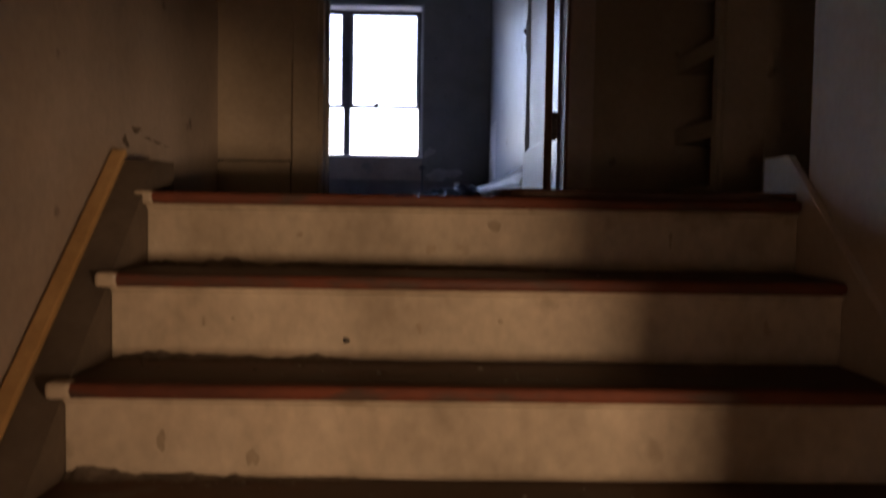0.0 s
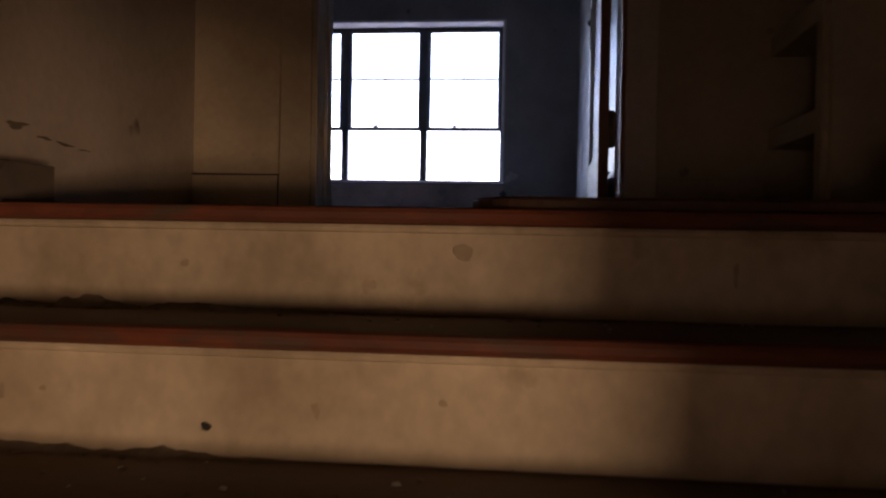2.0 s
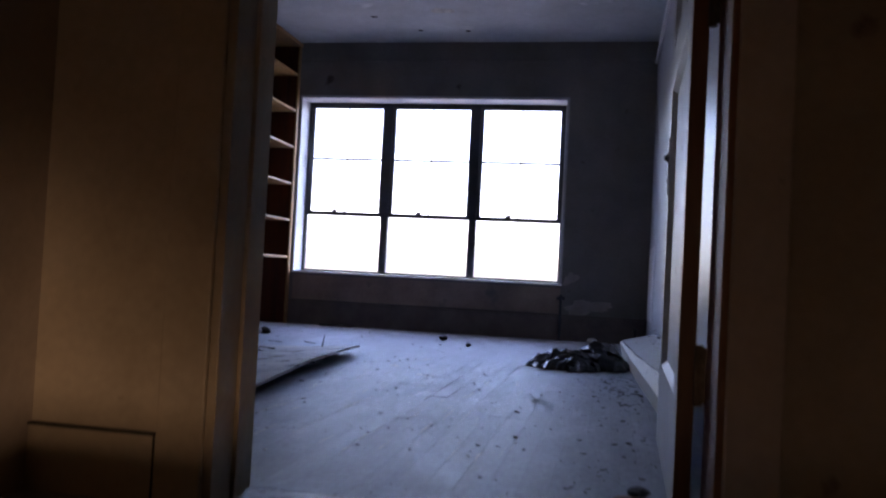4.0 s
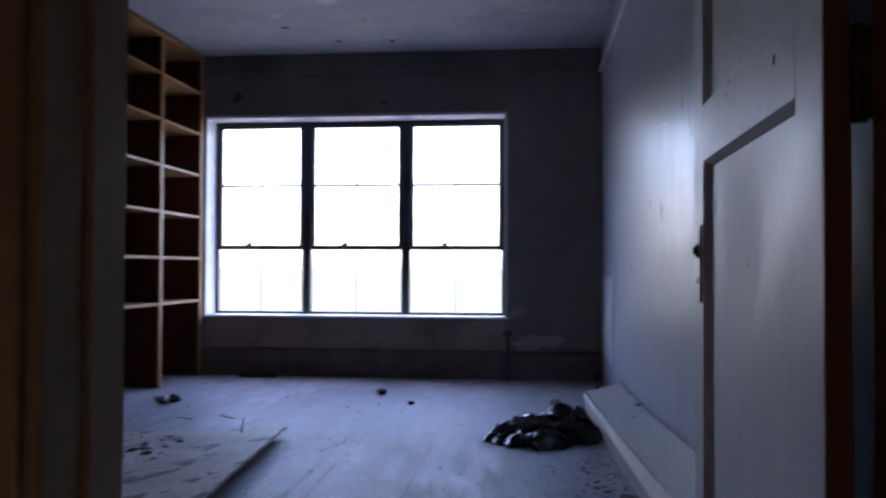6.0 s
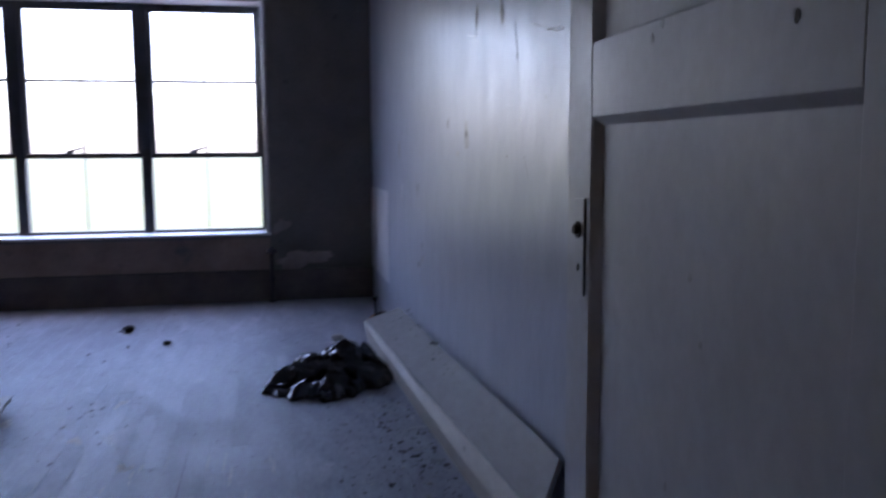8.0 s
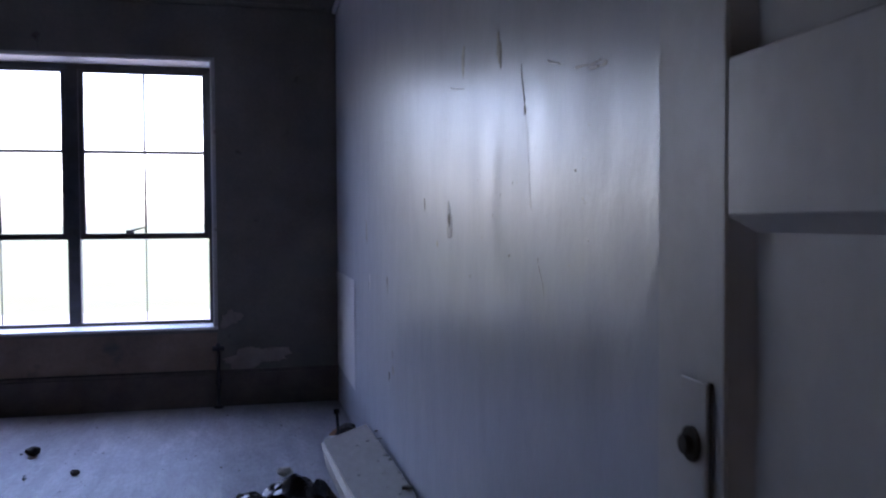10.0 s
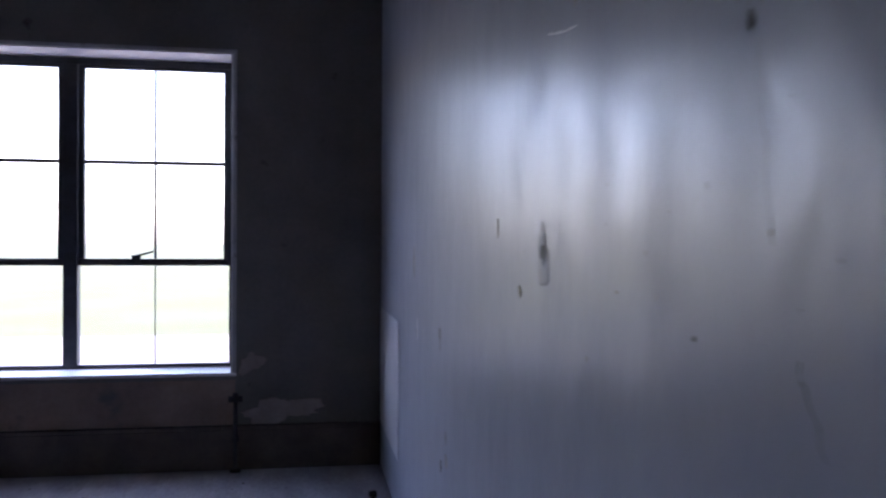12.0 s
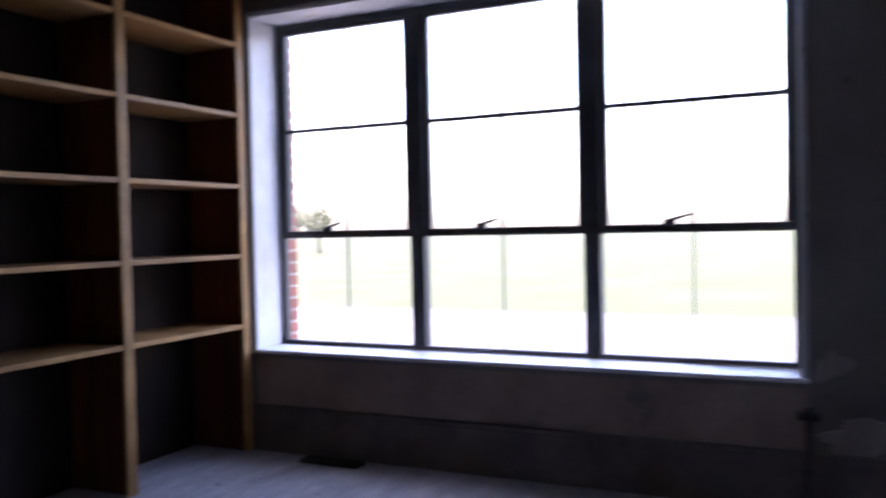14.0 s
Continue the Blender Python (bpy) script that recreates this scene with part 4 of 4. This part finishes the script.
def paint_curl(at, turn, length, width, curl, seed):
    """A flake of peeled paint, rolled up along its length."""
    rng = random.Random(seed)
    bm = bmesh.new()
    rows = []
    for i in range(11):
        t = i / 10
        bend = 0.18 * length * math.sin(2.4 * t + seed)
        w = width * (0.55 + 0.45 * math.sin(math.pi * (0.12 + 0.76 * t))) * rng.uniform(0.8, 1.2)
        rows.append([[bm.verts.new((bend + w * math.sin(a) * 0.5, length * (t - 0.5), 0.001 + h + w * 0.42 * (1 - math.cos(a)))) for a in (-curl, -curl * 0.4, curl * 0.3, curl)] for h in (0.0, 0.0018)])
    for (a0, b0), (a1, b1) in zip(rows, rows[1:]):
        for q in range(3):
            bm.faces.new((a0[q], a0[q + 1], a1[q + 1], a1[q]))
            bm.faces.new((b0[q], b1[q], b1[q + 1], b0[q + 1]))
        bm.faces.new((a0[0], a1[0], b1[0], b0[0]))
        bm.faces.new((a0[3], b0[3], b1[3], a1[3]))
    for a0, b0 in (rows[0], rows[-1]):
        for q in range(3):
            bm.faces.new((a0[q], b0[q], b0[q + 1], a0[q + 1]))
    bm.transform(pose(*at, 0, 0, turn))
    return single("paint_curl", bm, M_CHIP_PALE, "curled flake of peeled grey paint on the floorboards", "paint flake", "peeled paint curls")


for i, (x, y, a, l, w, c) in enumerate(((3.28, -3.12, 58, 0.15, 0.020, 0.8), (3.33, -3.02, 70, 0.10, 0.045, 0.5), (3.37, -3.36, 82, 0.08, 0.050, 0.55), (3.35, -3.60, 99, 0.11, 0.030, 0.5),
                                        (3.39, -3.74, 64, 0.06, 0.026, 1.0), (3.38, -3.22, 20, 0.06, 0.030, 0.8))):
    paint_curl((x, y, 0.0), a, l, w, c, 81 + i)

bm = bmesh.new()
rod(bm, (1.337, -2.80, 0.030), (1.352, -2.795, 0.125), 0.004, 6, 0.002)
single("twig", bm, M_DARK, "short dark twig standing on the plywood", "twig")
single("paper_scrap", chunk((3.12, -2.2, 0.140), (0.034, 0.022, 0.018), 31), M_PALE, "pale paper scrap on the black bag", "paper")
for i, (x, y, z, sz) in enumerate(((3.50, -1.30, 0, (0.05, 0.07, 0.05)), (3.46, -1.18, 0, (0.06, 0.04, 0.04)), (3.53, -1.05, 0, (0.05, 0.05, 0.04)), (3.42, -1.42, 0, (0.04, 0.06, 0.05)),
                                  (3.33, -5.90, 0, (0.03, 0.04, 0.012)), (3.30, -6.0, 0, (0.04, 0.03, 0.010)), (3.34, -6.08, 0, (0.03, 0.04, 0.010)))):
    single("plaster_chunk", chunk((x, y, z), sz, 50 + i), (M_DARK, M_BROWN, M_CHIP, M_PALE)[i % 4],
           "broken chunk of dirty plaster in the corner" if i < 4 else "broken chunk of dirty plaster by the door", "rubble", "plaster chunks")
bm = bmesh.new()
rod(bm, (3.455, -1.32, 0.0), (3.445, -1.28, 0.20), 0.011, 8, 0.008)
rod(bm, (3.445, -1.285, 0.195), (3.444, -1.275, 0.215), 0.017, 8)
single("broken_stick", bm, M_DARK, "short dark broken stick standing in the corner", "stick")
for i, (x, y, r, mt) in enumerate(((0.99, -0.85, 0.03, M_DARK), (1.334, -0.413, 0.025, M_DARK), (1.796, -0.39, 0.03, M_DARK), (1.66, -1.0, 0.09, M_PALE), (2.6, -1.6, 0.03, M_PALE))):
    single("ceiling_patch", blob((x, y, CEIL - 0.0005), (1, 0, 0), (0, -1, 0), r, r * 0.8, 0.003, 400 + i, 14), mt,
           "dark spot on the painted ceiling" if mt is M_DARK else "pale flaked patch on the painted ceiling", "stain", kind="structure")


def flakes(name, spots, sizes, material, label, category, seed, lie=None):
    """Many small flakes and crumbs as one mesh. spots: (count, x0, x1, y0, y1, z)."""
    rng = random.Random(seed)
    verts, faces = [], []
    for count, x0, x1, y0, y1, z in spots:
        for _ in range(count):
            x, y = rng.uniform(x0, x1), rng.uniform(y0, y1)
            s = rng.uniform(*sizes) * rng.choice((0.6, 0.8, 1.0, 1.0, 1.6))
            a, k = rng.uniform(0, 6.28), rng.uniform(0.25, 0.8)
            h = s * rng.uniform(0.12, 0.4)
            z = lie(x, y) if lie else z
            n = rng.choice((4, 5, 6))
            b = len(verts)
            for i in range(n):
                t = a + 6.2832 * i / n
                q = rng.uniform(0.7, 1.2)
                px, py = math.cos(t) * s * q, math.sin(t) * s * q * k
                ca, sa = math.cos(a), math.sin(a)
                verts.append((x + px * ca - py * sa, y + px * sa + py * ca, z))
            for i in range(n):
                v = verts[b + i]
                verts.append((x + (v[0] - x) * 0.75, y + (v[1] - y) * 0.75, z + h * rng.uniform(0.6, 1.3)))
            faces.append(tuple(range(b + n, b + 2 * n)))
            for i in range(n):
                j = (i + 1) % n
                faces.append((b + i, b + j, b + n + j, b + n + i))
    me = bpy.data.meshes.new(name)
    me.from_pydata(verts, [], faces)
    me.materials.append(material)
    return tagged(new(name, me), label, category, kind="stuff")


flakes("floor_flakes", [(420, 0.1, 3.4, -5.9, -0.2, 0.0), (110, 1.7, 3.4, -5.6, -2.6, 0.0), (110, 3.0, 3.4, -4.7, -2.9, 0.0), (90, 3.2, 3.42, -3.9, -2.9, 0.0), (60, 3.1, 3.4, -6.1, -4.6, 0.0), (70, 0.0, 0.6, -2.6, -0.9, 0.0)],
       (0.003, 0.010), M_CHIP, "scattered dark paint flakes and crumbs on the floorboards", "debris", 1)
flakes("board_debris", [(26, 3.20, 3.41, -3.75, -2.95, 0.0), (16, 3.3, 3.42, -4.4, -3.7, 0.0)], (0.005, 0.015), M_CHIP, "grey flakes and splintered scraps beside the fallen board", "debris", 12)
flakes("pale_flakes", [(60, 0.3, 3.4, -5.8, -0.4, 0.0), (40, 3.1, 3.45, -4.6, -2.8, 0.0)], (0.004, 0.010), M_PALE, "scattered pale paint flakes on the floorboards", "debris", 2)
flakes("sheet_dirt", [(150, 0.7, 1.25, -4.9, -2.85, 0.022), (120, 0.9, 1.55, -3.9, -2.85, 0.024)], (0.006, 0.024), M_DARK, "dark crumbs of dirt lying on the plywood sheet", "debris", 3)
flakes("board_dirt", [(26, 3.545, 3.57, -4.3, -1.9, 0.245)], (0.006, 0.018), M_CHIP, "dark crumbs along the top of the fallen board", "debris", 8)
def on_board(x, y):
    """Height of the fallen board's upper face."""
    t = (y + 1.66) / -3.08
    left, low, high = 3.341 + 0.138 * t, 0.129 + 0.057 * t, 0.180 + 0.135 * t
    return low + (high - low) * (x - left) / (3.573 - left) + 0.017


flakes("board_crumbs", [(38, 3.49, 3.565, -4.4, -1.8, 0.0), (10, 3.38, 3.5, -2.4, -1.8, 0.0)], (0.004, 0.012), M_CHIP, "dark crumbs lying on the fallen board", "debris", 15, on_board)
flakes("landing_dirt", [(170, 1.95, 3.9, -7.75, -6.4, 0.0), (120, 2.4, 3.2, -7.75, -6.0, 0.0), (70, 3.1, 4.0, -7.7, -7.0, 0.026), (60, 3.0, 3.45, -6.9, -6.2, 0.0), (60, 2.7, 3.05, -7.75, -7.1, 0.0)],
       (0.003, 0.009), M_CHIP, "scattered dark crumbs on the landing floor", "debris", 4)
crumb_rows = []
for k in range(1, STEPS):
    crumb_rows += [(26, 2.05, 3.85, NOSE_Y - RUN * k + 0.10, NOSE_Y - RUN * (k - 1) + 0.03, step_z(k)), (70, 2.03, 2.55, NOSE_Y - RUN * (k - 1) - 0.005, NOSE_Y - RUN * (k - 1) + 0.033, step_z(k))]
flakes("stair_crumbs", crumb_rows, (0.003, 0.009), M_STAIR_DIRT, "crumbs and dust lying on the stair treads", "debris", 5)
flakes("stair_flakes", [(14, 2.05, 3.6, NOSE_Y - RUN * k + 0.06, NOSE_Y - RUN * (k - 1) + 0.03, step_z(k)) for k in range(1, STEPS)], (0.002, 0.006), M_PALE,
       "tiny pale paint flakes on the stair treads", "debris", 6)

def dust_ridge(x0, x1, y, z, h, seed):
    """Swept dirt heaped along the foot of a riser."""
    bm = bmesh.new()
    n, m = 60, 6
    rows = []
    for i in range(n + 1):
        t = i / n
        x = x0 + (x1 - x0) * t
        a = max(0.0, 0.5 + 0.9 * noise.noise((x * 9, seed * 3.3, 0.4)) + 0.4 * noise.noise((x * 40, seed, 0.1))) * (1 - t) ** 0.7
        hh, w = h * a + 0.0008, 0.012 + 0.035 * a
        row = []
        for j in range(m + 1):
            u = j / m
            jit = 0.004 * noise.noise((x * 90, j * 1.7, seed)) if 0 < j < m else 0
            row.append(bm.verts.new((x, y - w * u + (0.002 if j == 0 else 0), z + 0.0003 + hh * (1 - u) ** 1.6 + jit * a)))
        rows.append(row)
    for r0, r1 in zip(rows, rows[1:]):
        for j in range(m):
            bm.faces.new((r0[j], r0[j + 1], r1[j + 1], r1[j]))
    return single("dust_heap", bm, M_STAIR_DIRT, "brown dust and dirt heaped along the foot of a riser", "dirt", kind="stuff")


for k in range(1, STEPS):
    dust_ridge(SX0 + 0.002, 2.75, NOSE_Y - RUN * (k - 1) + 0.036, step_z(k), 0.034, k)

# ---- outside ----
def field(name, y0, y1, z, material, label, category):
    bm = bmesh.new()
    q = [bm.verts.new(v) for v in ((-400, y0, z), (400, y0, z), (400, y1, z), (-400, y1, z))]
    bm.faces.new(q)
    return single(name, bm, material, label, category, kind="structure")


bm = bmesh.new()
gx, gy = (-400, -0.6, 4.9, 7.0, 400), (-400, -14.1, -9.34, 0.35, 900)
gv = [[bm.verts.new((x, y, -1.0)) for y in gy] for x in gx]
for i in range(4):
    for j in range(4):
        if (i, j) not in ((1, 1), (1, 2), (2, 1)):
            bm.faces.new((gv[i][j], gv[i + 1][j], gv[i + 1][j + 1], gv[i][j + 1]))
single("ground", bm, M_GRASS, "wide flat grass field reaching the horizon", "ground", kind="structure")
field("pavement", 0.45, 16.5, -0.99, M_ROAD, "pale concrete yard outside the window", "pavement")


def tree(at, h, seed):
    rng = random.Random(seed)
    e = thing("tree", at, "distant leafy green tree at the edge of the field", "tree", "far trees")
    base = Vector(at)
    bm = bmesh.new()
    rod(bm, base, base + Vector((0, 0, h * 0.5)), h * 0.035, 8, h * 0.018)
    for i in range(6):
        a = rng.uniform(0, 6.28)
        s = base + Vector((0, 0, h * rng.uniform(0.3, 0.5)))
        rod(bm, s, s + Vector((math.cos(a) * h * 0.25, math.sin(a) * h * 0.25, h * 0.22)), h * 0.012, 6, h * 0.005)
    part("trunk", bm, M_BARK, e)
    verts, faces = [], []
    for i in range(900):
        d = Vector((rng.gauss(0, 1), rng.gauss(0, 1), rng.gauss(0, 1))).normalized() * rng.uniform(0.45, 1.0)
        k = 1 + 0.35 * noise.noise(d * 2 + Vector((seed, 0, 0)))
        c = base + Vector((d.x * h * 0.34 * k, d.y * h * 0.34 * k, h * 0.64 + d.z * h * 0.33 * k))
        s = h * rng.uniform(0.02, 0.045)
        u = Vector((rng.gauss(0, 1), rng.gauss(0, 1), rng.gauss(0, 1))).normalized()
        w = u.orthogonal().normalized()
        b = len(verts)
        verts += [c - u * s, c + w * s * 0.6, c + u * s, c - w * s * 0.6]
        faces.append((b, b + 1, b + 2, b + 3))
    me = bpy.data.meshes.new("crown")
    me.from_pydata(verts, [], faces)
    me.materials.append(M_LEAF)
    crown = new("crown", me)
    crown.parent = e
    crown.matrix_parent_inverse = Matrix.Translation(-base)
    return e


for i, (x, y, h) in enumerate(((-41, 62, 4.6), (-47, 66, 5.0))):
    tree((x, y, -1.0), h, 11 + i)

# ---- floorboards and bricks, last ----
floor = thing("floor", (1.6, -3.0, 0), "dusty grey painted narrow wooden floorboards, worn in streaks", "floor", kind="structure")
part("subfloor", bar(ROOM_L, ROOM_R, DOOR_N + 0.001, 0.0, -0.08, -0.014, 0), M_SUB, floor)


def plank_mesh(name, w, l, material):
    bm = bmesh.new()
    box(bm, -w / 2, w / 2, -l / 2, l / 2, -0.0135, 0.0)
    top = [ed for ed in bm.edges if all(v.co.z > -0.001 for v in ed.verts)]
    bmesh.ops.bevel(bm, geom=top, offset=0.0004, segments=1, affect="EDGES")
    return mesh_of(bm, name, material)


def lay(owner, x0, x1, y0, y1, w, cuts, seed, material):
    rng = random.Random(seed)
    made = {}
    n = int((x1 - x0) / w)
    w = (x1 - x0) / n
    for i in range(n):
        ys = [y0] + sorted(round(y0 + (y1 - y0) * (c + rng.uniform(-0.12, 0.12)), 1) for c in cuts) + [y1]
        for a, b in zip(ys, ys[1:]):
            l = round(b - a - 0.002, 3)
            if l not in made:
                made[l] = plank_mesh("plank", w - 0.0004, l, material)
            ob = new("plank", made[l])
            ob.parent = owner
            ob.matrix_parent_inverse = Matrix.Translation(-owner.location)
            ob.location = (x0 + w * (i + 0.5), (a + b) / 2, rng.uniform(-0.0005, 0.0))


# open joints and worn pale streaks before the doorway
for x, y0, y1 in ((2.426, -4.5, -3.45), (2.509, -4.38, -4.0)):
    part("open_joint", bar(x - 0.0016, x + 0.0016, y0, y1, -0.01, 0.0008, 0), M_DARK, floor)
part("open_joint", bar(2.4285, 2.5065, -4.372, -4.366, -0.01, 0.0008, 0), M_DARK, floor)
rng = random.Random(21)
for i in range(60):
    x, y = 1.76 + 0.0825 * rng.randrange(15) + rng.uniform(-0.02, 0.02), rng.uniform(-5.7, -3.5)
    part("worn_streak", blob((x, y, 0.0002), (1, 0, 0), (0, 1, 0), rng.uniform(0.001, 0.005), rng.uniform(0.03, 0.13), 0.0006, 900 + i, 22, 0.5), M_PALE, floor)
for i, (x, y) in enumerate(((2.2, -3.57), (1.95, -3.2), (2.05, -2.7), (1.6, -2.9))):
    part("worn_streak", blob((x, y, 0.0002), (1, 0, 0), (0, 1, 0), 0.022, 0.05, 0.0008, 940 + i, 26, 0.8), M_PALE, floor)
lay(floor, ROOM_L, ROOM_R, DOOR_N + 0.001, -0.001, 0.0825, (0.25, 0.5, 0.75), 3, M_PLANK)
lay(landing, HALL_L + 0.001, 4.7, NOSE_Y + 0.056, DOOR_N, 0.0825, (0.5,), 4, M_LANDING)

# bricks of the outer jambs
for side, x in ((0, WX0 - 0.012), (1, WX1 + 0.012)):
    made = {}
    z = WZ0 - 0.015
    row = 0
    while z < WZ1:
        if "b" not in made:
            made["b"] = mesh_of(bar(-0.004, 0.10, -0.052, 0.052, 0.0, 0.057, 0.003), "brick", M_BRICK)
        ob = new("brick", made["b"])
        ob.parent = facade
        ob.location = (x - (0.10 if side == 0 else 0.0) + (0.004 if side == 0 else 0.0) + (0.004 if row % 2 else 0), 0.362, z)
        z += 0.069
        row += 1
